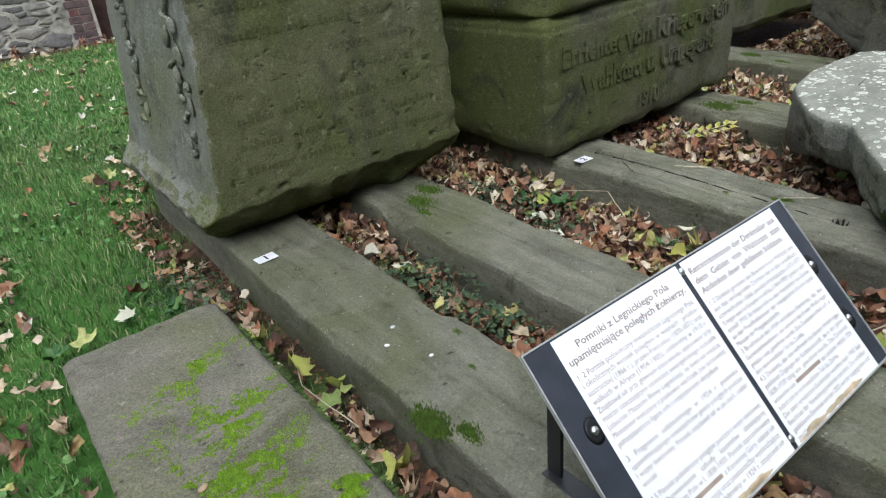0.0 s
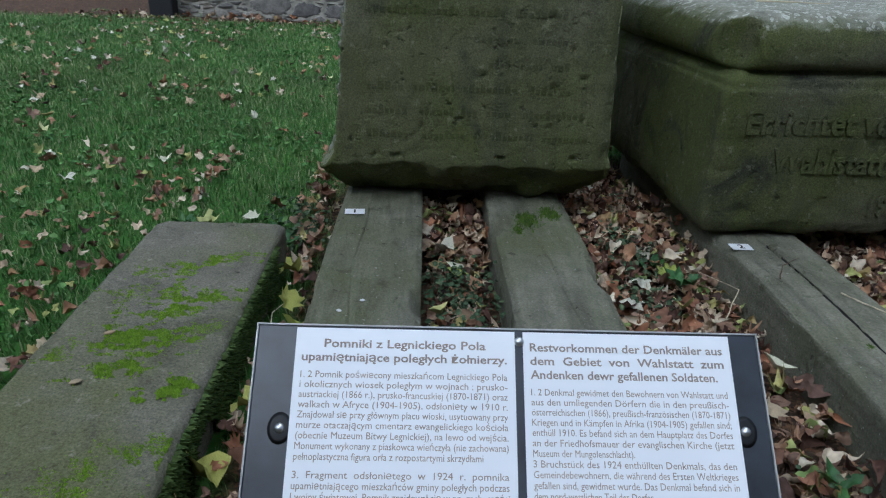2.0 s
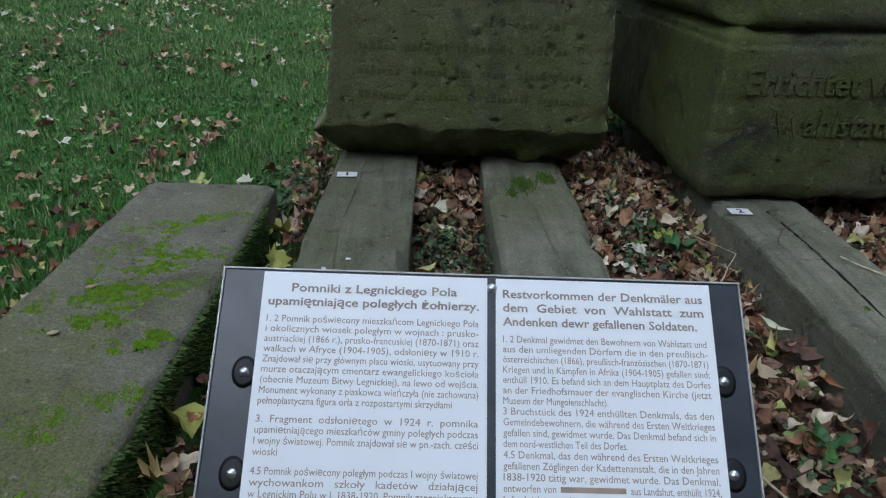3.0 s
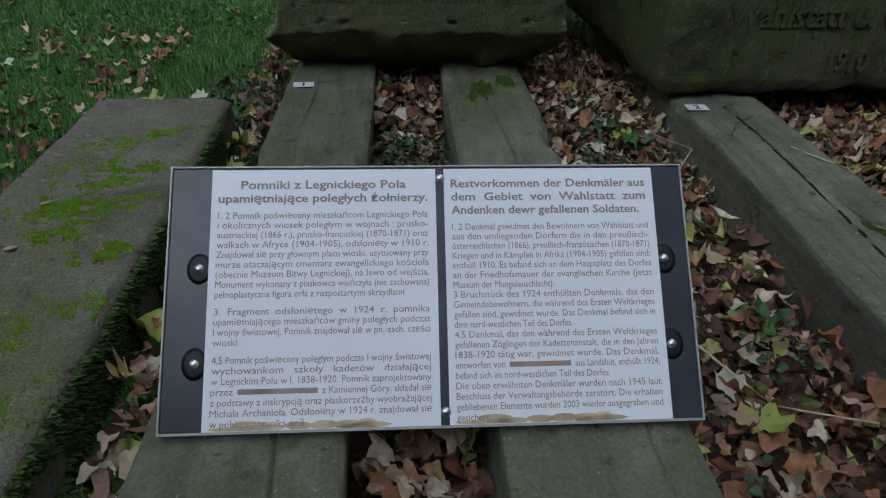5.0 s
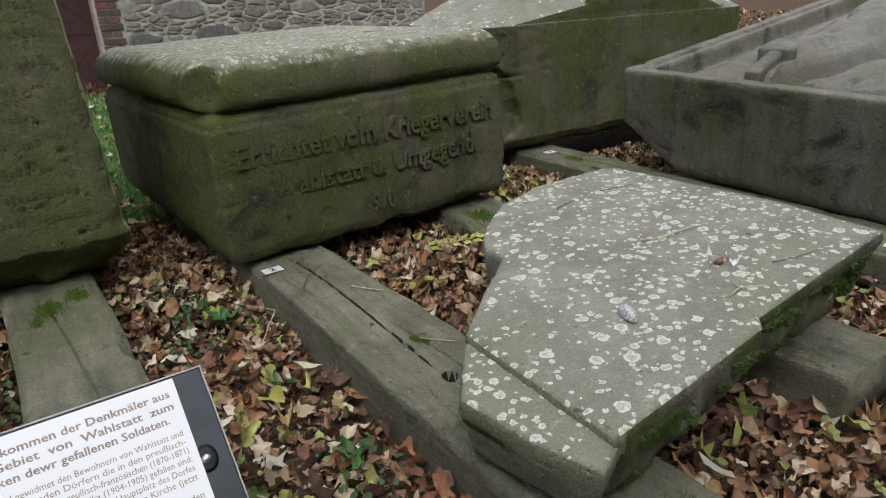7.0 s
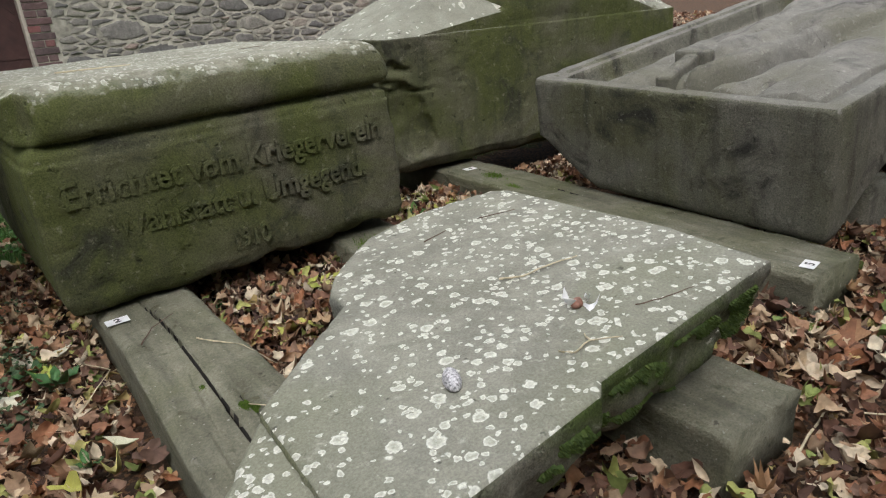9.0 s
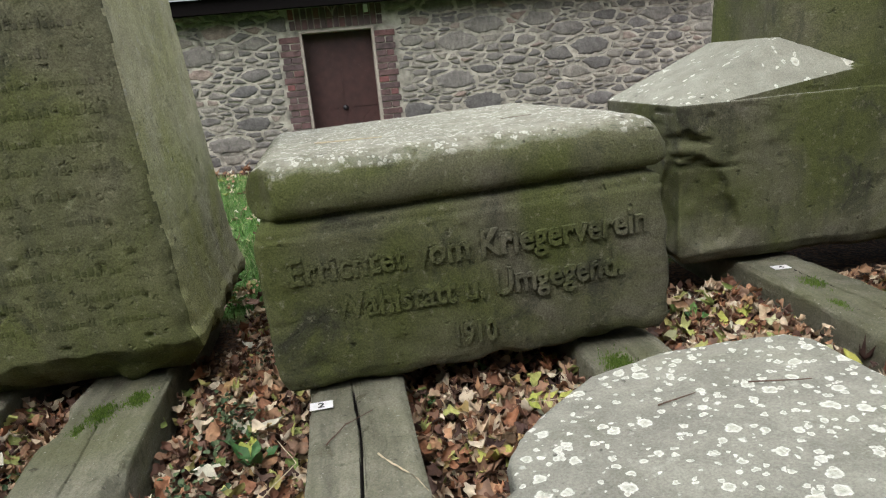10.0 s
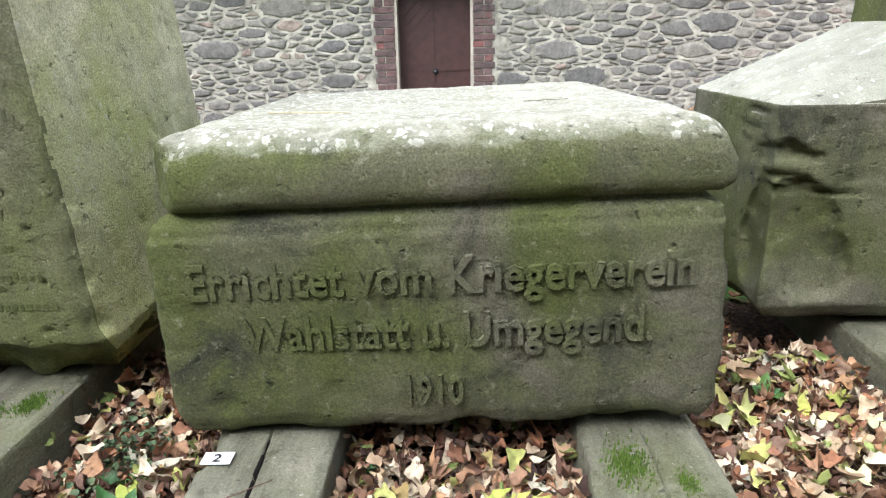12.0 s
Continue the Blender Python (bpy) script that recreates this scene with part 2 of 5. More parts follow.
def plain(name, colour, rough=0.6, metal=0.0, spec=0.4, scale=30.0, vary=0.15, bump=0.15):
    k = Nodes(name, rough, spec, metal)
    c = k.mix(1.0, colour, k.ramp(k.noise(scale, 5), (0.3, 1 - vary), (0.7, 1 + vary)), "MULTIPLY")
    return k.done(c, k.noise(scale * 6, 3), bump, 0.002)


def masonry(name, stops, rough=0.9):
    k = Nodes(name, rough)
    c = k.ramp(k.chance(), *stops)
    c = k.mix(0.9, c, k.ramp(k.noise(11, 8, 0.6, rough=0.7), (0.3, 0.5), (0.7, 1.45)), "MULTIPLY")
    c = k.mix(0.5, c, k.ramp(k.noise(90, 3), (0.3, 0.6), (0.7, 1.3)), "MULTIPLY")
    return k.done(c, k.noise(25, 6), 0.7, 0.015)


FIELDSTONE = masonry("rubble_fieldstone", [(0.0, (0.12, 0.115, 0.11)), (0.25, (0.175, 0.165, 0.15)), (0.5, (0.235, 0.22, 0.19)), (0.7, (0.145, 0.138, 0.132)), (0.88, (0.27, 0.25, 0.21)), (0.96, (0.25, 0.195, 0.165)), (1.0, (0.13, 0.127, 0.125))])
BRICK = masonry("red_brick", [(0.0, (0.09, 0.066, 0.066)), (0.6, (0.118, 0.077, 0.074)), (0.92, (0.135, 0.074, 0.072)), (1.0, (0.19, 0.075, 0.07))])
MORTAR = plain("lime_mortar", (0.305, 0.288, 0.24), 0.95, scale=9.0, vary=0.6, bump=0.8)
DOORPAINT = plain("dark_red_door_paint", (0.05, 0.022, 0.02), 0.55, scale=12.0, vary=0.3)
DOORFRAME = plain("pale_door_frame", (0.36, 0.32, 0.27), 0.7, scale=15.0, vary=0.25)
# dark board taken down to near black, standing in for shade under the overhang
EAVE = plain("shade_black_eave_board", (0.007, 0.006, 0.006), 0.95, spec=0.05)
ROOFING = plain("grey_roofing", (0.22, 0.22, 0.22), 0.8, scale=8.0, vary=0.3)
BLACK = plain("black_board_plastic", (0.035, 0.04, 0.05), 0.35, spec=0.5, scale=14.0, vary=0.35, bump=0.05)
EDGE = plain("clear_plastic_edge", (0.42, 0.42, 0.40), 0.3, spec=0.5)
PAPER = plain("laminated_white_paper", (0.90, 0.91, 0.93), 0.4, spec=0.3, scale=5.0, vary=0.03, bump=0.0)
STAINED = plain("damp_paper_edge", (0.62, 0.50, 0.32), 0.6, scale=25.0, vary=0.4)
INK = plain("dark_brown_ink", (0.33, 0.27, 0.23), 0.7, scale=40.0, vary=0.2, bump=0.0)
FADED = plain("faded_orange_ink", (0.36, 0.28, 0.22), 0.7, scale=20.0, vary=0.3, bump=0.0)
STEEL = plain("black_painted_steel", (0.02, 0.02, 0.022), 0.45, spec=0.5)
SCREW = plain("zinc_screw", (0.6, 0.6, 0.6), 0.3, 1.0)
WASHER = plain("black_rubber", (0.008, 0.008, 0.009), 0.5)
CARD = plain("white_number_card", (0.78, 0.78, 0.78), 0.5, scale=40.0, vary=0.08)
DIGIT = plain("black_print", (0.015, 0.015, 0.015), 0.5)
TWIG = plain("pale_twig_bark", (0.50, 0.43, 0.29), 0.8, scale=60.0, vary=0.3)
DARKTWIG = plain("dark_twig_bark", (0.10, 0.06, 0.04), 0.8, scale=60.0, vary=0.3)
# near black, painted shade for the sleepers' splits
SPLIT_DARK = plain("shade_dark_split_wood", (0.014, 0.012, 0.010), 0.95, scale=60.0, vary=0.4)
PIPE = plain("dark_cast_iron", (0.02, 0.02, 0.022), 0.5)
SPECKLE = plain("mottled_cone", (0.42, 0.41, 0.42), 0.6, scale=210.0, vary=0.95)
POD = plain("reddish_seed_pod", (0.30, 0.15, 0.11), 0.7, scale=90.0, vary=0.5)

from mathutils.bvhtree import BVHTree

# the stones and sleepers share one direction, turned from the wall's
SITE = pose(0, 0, 0, 0, 0, 12.5)
CA, SA = math.cos(radians(12.5)), math.sin(radians(12.5))


def to_world(u, v):
    return u * CA - v * SA, u * SA + v * CA


def to_site(x, y):
    return x * CA + y * SA, -x * SA + y * CA


def mesh_of(name, verts, faces, material, smooth=True):
    me = bpy.data.meshes.new(name)
    me.from_pydata(verts if isinstance(verts, list) else verts.tolist(), [], faces if isinstance(faces, list) else faces.tolist())
    if smooth:
        me.polygons.foreach_set("use_smooth", [True] * len(me.polygons))
    me.materials.append(material)
    me.update()
    return me


def mesh_ob(name, verts, faces, material, parent=None, smooth=True, label=""):
    ob = new(name, mesh_of(name, verts, faces, material, smooth))
    if parent:
        ob.parent = parent
    if label:
        ob["label"] = label
    return ob


def base_of(name, m, label, category, group=""):
    ob = new(name)
    ob.empty_display_size = 0.1
    ob.matrix_basis = m
    return tagged(ob, label, category, group)


def box_data(x0, x1, y0, y1, z0, z1, b=0.0):
    """A box, its edges cut by b."""
    if not b:
        v = [(x, y, z) for z in (z0, z1) for y in (y0, y1) for x in (x0, x1)]
        return v, [(0, 2, 3, 1), (4, 5, 7, 6), (0, 1, 5, 4), (2, 6, 7, 3), (0, 4, 6, 2), (1, 3, 7, 5)]
    bm = bmesh.new()
    vs = [bm.verts.new((x, y, z)) for z in (z0, z1) for y in (y0, y1) for x in (x0, x1)]
    for f in ((0, 2, 3, 1), (4, 5, 7, 6), (0, 1, 5, 4), (2, 6, 7, 3), (0, 4, 6, 2), (1, 3, 7, 5)):
        bm.faces.new([vs[i] for i in f])
    bmesh.ops.bevel(bm, geom=bm.edges[:], offset=b, segments=2, affect="EDGES", profile=0.5)
    bm.verts.index_update()
    out = [tuple(v.co) for v in bm.verts], [tuple(v.index for v in f.verts) for f in bm.faces]
    bm.free()
    return out


def box(name, x0, x1, y0, y1, z0, z1, material, parent=None, b=0.0, label=""):
    return mesh_ob(name, *box_data(x0, x1, y0, y1, z0, z1, b), material, parent, False, label)


def rect(u0, u1, v0, v1, r=0.006):
    return [(u0 + r, v0), (u1 - r, v0), (u1, v0 + r), (u1, v1 - r), (u1 - r, v1), (u0 + r, v1), (u0, v1 - r), (u0, v0 + r)]


def stack(levels, per=30, zstep=0.02, rings=(0.02, 0.06, 0.12, 0.2, 0.3, 0.42, 0.56, 0.7, 0.85)):
    """A solid through outlines (z, corners), all with as many corners, closed below and above."""
    dense = []
    for (za, a), (zb, b) in zip(levels, levels[1:]):
        reach = max(abs(zb - za), max(math.dist(p, q) for p, q in zip(a, b)))
        n = max(1, round(reach / zstep))
        for i in range(n):
            k = i / n
            dense.append((za + (zb - za) * k, [(p[0] + (q[0] - p[0]) * k, p[1] + (q[1] - p[1]) * k) for p, q in zip(a, b)]))
    dense.append(levels[-1])
    shape = levels[len(levels) // 2][1]
    long = max(math.dist(shape[i], shape[(i + 1) % len(shape)]) for i in range(len(shape)))
    counts = [max(1, round(per * math.dist(shape[i], shape[(i + 1) % len(shape)]) / long)) for i in range(len(shape))]
    loops = []
    for z, c in dense:
        loop = []
        for i, n in enumerate(counts):
            p, q = c[i], c[(i + 1) % len(c)]
            loop += [(p[0] + (q[0] - p[0]) * j / n, p[1] + (q[1] - p[1]) * j / n, z) for j in range(n)]
        loops.append(np.array(loop))
    def inward(loop):
        c = loop.mean(axis=0)
        return [loop * (1 - k) + c * k for k in rings]
    loops = inward(loops[0])[::-1] + loops + inward(loops[-1])
    n, m = len(loops[0]), len(loops)
    verts = np.concatenate(loops)
    i, j = np.meshgrid(np.arange(m - 1), np.arange(n), indexing="ij")
    k = (j + 1) % n
    faces = np.stack([i * n + j, i * n + k, (i + 1) * n + k, (i + 1) * n + j], -1).reshape(-1, 4).tolist()
    faces += [list(range(n))[::-1], list(range((m - 1) * n, m * n))]
    return verts, faces


def weather(ob, amp=0.005, scale=6.0, seed=0.0, chip=0.0):
    """Wears a surface along its normals: broad and fine unevenness, and chips."""
    me = ob.data
    out = []
    off = Vector((seed, seed * 1.7, seed * 0.3))
    for v in me.vertices:
        d = noise.fractal(v.co * scale + off, 1.0, 2.0, 4) * amp * 0.5 + noise.fractal(v.co * scale * 4 + off, 0.7, 2.0, 3) * amp * 0.45
        if chip:
            d -= chip * max(0.0, noise.noise(v.co * scale * 2.5 - off) - 0.35)
        out.extend(v.co + v.normal * d)
    me.vertices.foreach_set("co", out)
    me.update()
    return ob


def retop(ob, material, least=0.6, low=-9.0):
    """Gives the faces that look upwards a material of their own."""
    ob.data.materials.append(material)
    for p in ob.data.polygons:
        if p.normal.z > least and p.center.z > low:
            p.material_index = 1


def lettering(text, size, width=None, depth=0.0, squeeze=1.0, bold=0.0):
    """A line of writing as vertices and faces, from x = 0 along x, its foot on y = 0."""
    cu = bpy.data.curves.new("writing", "FONT")
    cu.body, cu.size, cu.extrude, cu.offset, cu.resolution_u = text, size, depth, bold, 2
    ob = bpy.data.objects.new("writing", cu)
    me = bpy.data.meshes.new_from_object(ob)
    co = np.zeros(len(me.vertices) * 3)
    me.vertices.foreach_get("co", co)
    co = co.reshape(-1, 3)
    faces = [list(p.vertices) for p in me.polygons]
    bpy.data.objects.remove(ob)
    bpy.data.meshes.remove(me)
    bpy.data.curves.remove(cu)
    co[:, 0] -= co[:, 0].min()
    co[:, 0] *= width / co[:, 0].max() if width else squeeze
    return co, faces


def joined(pieces):
    verts, faces, n = [], [], 0
    for v, f in pieces:
        verts.append(np.asarray(v, float))
        faces += [[i + n for i in q] for q in f]
        n += len(v)
    return np.concatenate(verts), faces


def tube(points, r, sides=6):
    """A tapering round rod through points."""
    pts = [Vector(p) for p in points]
    verts, faces = [], []
    for i, p in enumerate(pts):
        d = (pts[min(i + 1, len(pts) - 1)] - pts[max(i - 1, 0)]).normalized()
        a = d.orthogonal().normalized()
        b = d.cross(a)
        k = r * (1 - 0.5 * i / len(pts))
        verts += [tuple(p + a * (k * math.cos(2 * math.pi * j / sides)) + b * (k * math.sin(2 * math.pi * j / sides))) for j in range(sides)]
    for i in range(len(pts) - 1):
        for j in range(sides):
            k = (j + 1) % sides
            faces.append([i * sides + j, i * sides + k, (i + 1) * sides + k, (i + 1) * sides + j])
    faces += [list(range(sides))[::-1], list(range((len(pts) - 1) * sides, len(pts) * sides))]
    return verts, faces


def dome(cx, cy, cz, rx, ry, rz, n=12, m=5, turn=0.0):
    """Half an ellipsoid, flat below."""
    verts, faces = [], []
    c, s = math.cos(turn), math.sin(turn)
    for i in range(m):
        a = math.pi / 2 * i / m
        for j in range(n):
            x, y = rx * math.cos(a) * math.cos(2 * math.pi * j / n), ry * math.cos(a) * math.sin(2 * math.pi * j / n)
            verts.append((cx + x * c - y * s, cy + x * s + y * c, cz + rz * math.sin(a)))
    verts.append((cx, cy, cz + rz))
    for i in range(m - 1):
        for j in range(n):
            k = (j + 1) % n
            faces.append([i * n + j, i * n + k, (i + 1) * n + k, (i + 1) * n + j])
    faces += [[(m - 1) * n + j, (m - 1) * n + (j + 1) % n, m * n] for j in range(n)]
    faces.append(list(range(n))[::-1])
    return verts, faces


def ground_height(x, y):
    u, v = to_site(x, y)
    z = 0.05 + 0.018 * noise.noise(Vector((x * 0.7, y * 0.7, 3.0))) + 0.012 * noise.noise(Vector((x * 3, y * 3, 1.0)))
    lawn = min(max((0.5 - u) / 0.3, 0.0), 1.0) if v < 2.6 else 1.0
    rise = 0.16 * min(max((u - 1.5) / 4, 0.0), 1.0) * min(max((v - 3.5) / 3, 0.0), 1.0)
    return z + 0.02 * lawn - 0.05 * min(max((y - 3) / 5, 0.0), 1.0) + rise

# the ground, one sheet to the horizon
def build_ground():
    xs = [-600, -120, -40, -15] + [-8 + 0.16 * i for i in range(126)] + [15, 40, 120, 600]
    ys = [-600, -120, -40, -10] + [-3 + 0.16 * i for i in range(94)] + [15, 40, 120, 600]
    verts = [(x, y, ground_height(x, y) if -9 < x < 13 and -4 < y < 13 else 0.17 if x > 5 and y > 3 else 0.02) for y in ys for x in xs]
    n = len(xs)
    faces = [(j * n + i, j * n + i + 1, (j + 1) * n + i + 1, (j + 1) * n + i) for j in range(len(ys) - 1) for i in range(n - 1)]
    tagged(mesh_ob("ground", verts, faces, EARTH), "churchyard ground of turf and bare leaf-strewn earth", "ground", kind="structure")


build_ground()


# railway sleepers
def build_sleeper(u0, u1, v0, cracks, holes=(), seed=0.0, long=2.6):
    """A sleeper along v, with cracks [(u at its near end, u at its far end, near v, far v, depth)]."""
    w, z0, z1, steps = u1 - u0, 0.03, 0.2, 420 if holes else 190
    ring = [(u0 + w * i / 96, z1) for i in range(97)] + [(u1, z1 - 0.017 * i) for i in range(1, 10)] + [(u1 - w * i / 6, z0) for i in range(7)] + [(u0, z0 + 0.017 * i) for i in range(1, 10)]
    verts = []
    for j in range(steps + 1):
        v = v0 + long * j / steps
        for u, z in ring:
            p = Vector((u, v, z))
            edge = min(abs(u - u0), abs(u1 - u))
            top = z >= z1 - 1e-6
            du = 0.010 * noise.noise(Vector((seed, v * 1.6, z * 3 + (1 if u > (u0 + u1) / 2 else 0))))
            dz = 0.005 * noise.fractal(Vector((u * 16, v * 5, seed)), 1.0, 2.0, 4)
            dz += 0.0014 * noise.noise(Vector((u * 70, v * 9, seed))) + 0.003 * noise.fractal(Vector((u * 40, v * 40, seed)), 0.8, 2.0, 3) * (1 if edge < 0.02 else 0.35)
            if z > z0 + 0.05:
                dz -= max(0.0, 0.016 - edge) * (0.55 + 0.6 * noise.noise(Vector((seed, v * 5, 1))))
                chew = max(0.0, noise.noise(Vector((v * 4, seed * 3 + (2 if u > (u0 + u1) / 2 else 0), 0))) - 0.3)
                dz -= 0.16 * chew * max(0.0, 1 - edge / 0.03)
            if top:
                for a, b, va, vb, deep in cracks:
                    if va < v < vb:
                        k = (v - va) / (vb - va)
                        c = a + (b - a) * k + 0.006 * noise.noise(Vector((v * 3.5, a * 9, 0))) + 0.0015 * noise.noise(Vector((v * 25, a, 0)))
                        wide = 0.0013 + 0.035 * deep
                        dz -= 1.5 * deep * min(1.0, max(0.0, 1 - (abs(u - c) - wide * (0.55 + 0.7 * abs(noise.noise(Vector((v * 9, a * 5, 2)))))) / 0.0022)) * min(1.0, 6 * k, 6 * (1 - k))
                for a, b, r in holes:
                    dz -= 0.06 * max(0.0, 1 - (math.hypot(u - a, (v - b) * 0.7) / r) ** 4) if math.hypot(u - a, (v - b) * 0.7) < r else 0.0
            end = 0.006 * noise.noise(Vector((u * 20, z * 20, seed + j))) if j in (0, steps) else 0.0
            verts.append((u + du, v + end, z + dz))
    n = len(ring)
    faces = [[j * n + i, (j + 1) * n + i, (j + 1) * n + (i + 1) % n, j * n + (i + 1) % n] for j in range(steps) for i in range(n)]
    faces += [list(range(n)), list(range(steps * n, steps * n + n))[::-1]]
    ob = mesh_ob("beam", verts, faces, WOOD)
    # faces deep in the splits are coloured near black, adding shade to dark wood
    ob.data.materials.append(SPLIT_DARK)
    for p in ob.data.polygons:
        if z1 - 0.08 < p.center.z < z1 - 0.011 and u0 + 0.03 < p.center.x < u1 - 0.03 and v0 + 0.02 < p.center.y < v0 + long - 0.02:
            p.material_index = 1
    return ob


SLEEPERS = [
    (0.575, 0.84, 0.02, [(0.72, 0.66, 0.3, 1.30, 0.004), (0.665, 0.67, 1.32, 1.72, 0.005), (0.76, 0.71, 0.1, 0.85, 0.007), (0.62, 0.65, 0.55, 1.0, 0.003)], [], "grey weathered railway sleeper with fine cracks and moss at its edge"),
    (1.06, 1.32, 0.0, [(1.22, 1.17, 0.9, 1.75, 0.005), (1.13, 1.15, 0.2, 0.9, 0.005), (1.25, 1.26, 0.0, 0.5, 0.005)], [], "grey weathered railway sleeper with a long crack"),
    (1.75, 2.02, 0.0, [(1.876, 1.873, 0.63, 1.60, 0.028), (1.925, 1.905, 0.55, 0.95, 0.008), (1.872, 1.877, 0.42, 0.61, 0.012), (1.80, 1.82, 0.3, 0.8, 0.004), (1.83, 1.85, 0.7, 1.1, 0.003)], [(1.878, 0.622, 0.015)], "split grey railway sleeper with an old bolt hole"),
    (2.54, 2.80, 0.065, [(2.66, 2.68, 1.2, 1.55, 0.01)], [], "grey railway sleeper with a mossy end"),
    (3.40, 3.66, 0.28, [(3.55, 3.53, 1.2, 2.1, 0.014), (3.52, 3.50, 0.3, 0.6, 0.006)], [], "weathered railway sleeper with a long dark split"),
]
LAID = []
for i, (a, b, v0, cracks, holes, label) in enumerate(SLEEPERS):
    # the last one lies a little askew
    lie = SITE @ pose(3.53, 2.0, 0, 0, 0, -2.0) @ pose(-3.53, -2.0, 0) if i == 4 else SITE
    ob = base_of("railway_sleeper", lie, label, "railway sleeper", "sleepers under the stones")
    build_sleeper(a, b, v0, cracks, holes, 3.1 * i + 1).parent = ob
    LAID.append(ob)


# the tall stele
PITS = ((1.08, 0.365, 0.013), (1.01, 0.629, 0.008), (1.314, 0.374, 0.013), (1.23, 0.598, 0.010), (1.227, 0.476, 0.009), (0.755, 0.362, 0.014), (1.274, 0.71, 0.009), (1.315, 0.628, 0.010), (0.685, 0.373, 0.009), (0.832, 0.466, 0.007), (1.20, 0.80, 0.009), (0.93, 0.90, 0.008), (1.33, 0.50, 0.008), (0.72, 0.70, 0.007))
def build_stele():
    root = base_of("stele", SITE, "tall mossy sandstone memorial stele on wooden sleepers", "memorial stele")
    # the unseen upper part is made tall so it shades the pedestal's side
    lv = [(0.195, rect(0.60, 1.36, 1.90, 2.52)), (0.235, rect(0.54, 1.40, 1.82, 2.62)), (0.295, rect(0.505, 1.445, 1.755, 2.68)),
          (0.335, rect(0.535, 1.45, 1.722, 2.685)), (0.37, rect(0.555, 1.442, 1.72, 2.66)), (0.45, rect(0.565, 1.433, 1.72, 2.60)),
          (0.6, rect(0.58, 1.425, 1.72, 2.565)), (1.25, rect(0.632, 1.382, 1.722, 2.53)), (2.52, rect(0.735, 1.30, 1.728, 2.46)), (2.56, rect(0.76, 1.275, 1.75, 2.44))]
    vs, fs = stack(lv, 100, 0.0095)
    for p in vs:
        if p[1] < 1.74:
            # pits in the face
            for a, c, r in PITS:
                d = math.hypot((p[0] - a) * 0.75, p[2] - c) / r
                if d < 1:
                    p[1] += 0.014 * (1 - d ** 3)
        low = max(0.0, 1 - max(0.0, p[2] - 0.30) / 0.09)
        jag = 0.045 * noise.fractal(Vector((p[0] * 7, p[1] * 7, 5.0)), 1.0, 2.0, 3)
        if p[2] > 0.21:
            p[2] += low * (jag + 0.012)
        # broken right-hand corner of the face
        corner = max(0.0, 1 - abs(p[0] - 1.43) / 0.05) * max(0.0, 1 - abs(p[1] - 1.72) / 0.05)
        rough = 0.6 + noise.noise(Vector((0, 0, p[2] * 12)))
        p[0] -= 0.022 * corner * max(0.0, rough)
        p[1] += 0.016 * corner * max(0.0, rough)
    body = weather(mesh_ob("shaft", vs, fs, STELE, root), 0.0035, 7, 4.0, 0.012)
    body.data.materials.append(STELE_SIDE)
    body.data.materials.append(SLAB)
    # faces to the right take a brighter stone colour than the front, left ones grey
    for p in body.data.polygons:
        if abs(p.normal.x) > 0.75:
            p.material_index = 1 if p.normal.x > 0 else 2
    # worn inscription, each word a plain bar
    rng = random.Random(5)
    face_tree = BVHTree.FromPolygons([v.co[:] for v in body.data.vertices], [tuple(p.vertices) for p in body.data.polygons])
    for i in range(13):
        z, words, u = 0.43 + 0.073 * i, [], 0.66 + 0.02 * i / 13
        while u < 1.30 - 0.05 * i / 13:
            w = rng.uniform(0.06, 0.19)
            e = min(u + w, 1.375 - 0.055 * i / 13)
            word = []
            while u < e - 0.006:
                # strokes of worn letters that cannot be read
                s = rng.uniform(0.010, 0.017)
                struck = face_tree.ray_cast(Vector((u + s / 2, 1.5, z + 0.008)), Vector((0, 1, 0)))[0]
                face = struck.y if struck else 1.7215
                word.append(box_data(u, min(u + s, e), face - 0.0015, face + 0.02, z, z + rng.choice((0.016, 0.016, 0.026)), 0.0011))
                u += s + 0.005
            words.append(word)
            u = e + 0.03
        if i in (3, 4):
            words = words[2:]
        for word in words:
            if word:
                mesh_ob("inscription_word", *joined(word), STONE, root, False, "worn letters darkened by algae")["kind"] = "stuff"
    # carved oak sprays on the side
    lumps = []
    for k, (v0, lean) in enumerate(((1.84, 0.02), (2.32, -0.01), (2.08, 0.0))):
        for i in range(34 if k < 2 else 14):
            z = 0.50 + 0.44 * (k == 2) + 0.022 * i + rng.uniform(-0.01, 0.01)
            v = v0 + 0.035 * math.sin(i * 1.9 + k) + lean * i / 34 + rng.uniform(-0.015, 0.015)
            vs2, fs2 = dome(0, 0, 0, rng.uniform(0.014, 0.038), rng.uniform(0.006, 0.015), rng.uniform(0.006, 0.018), 8, 3, rng.uniform(0, 3.1))
            u = 0.557 + 0.062 * (z - 0.37)
            lumps.append(([(u + 0.006 - c, v + b, z + a) for a, b, c in vs2], fs2))
    mesh_ob("oak_leaf_relief", *joined(lumps), SLAB, root, True, "carved oak leaf relief on the side")["kind"] = "stuff"


build_stele()


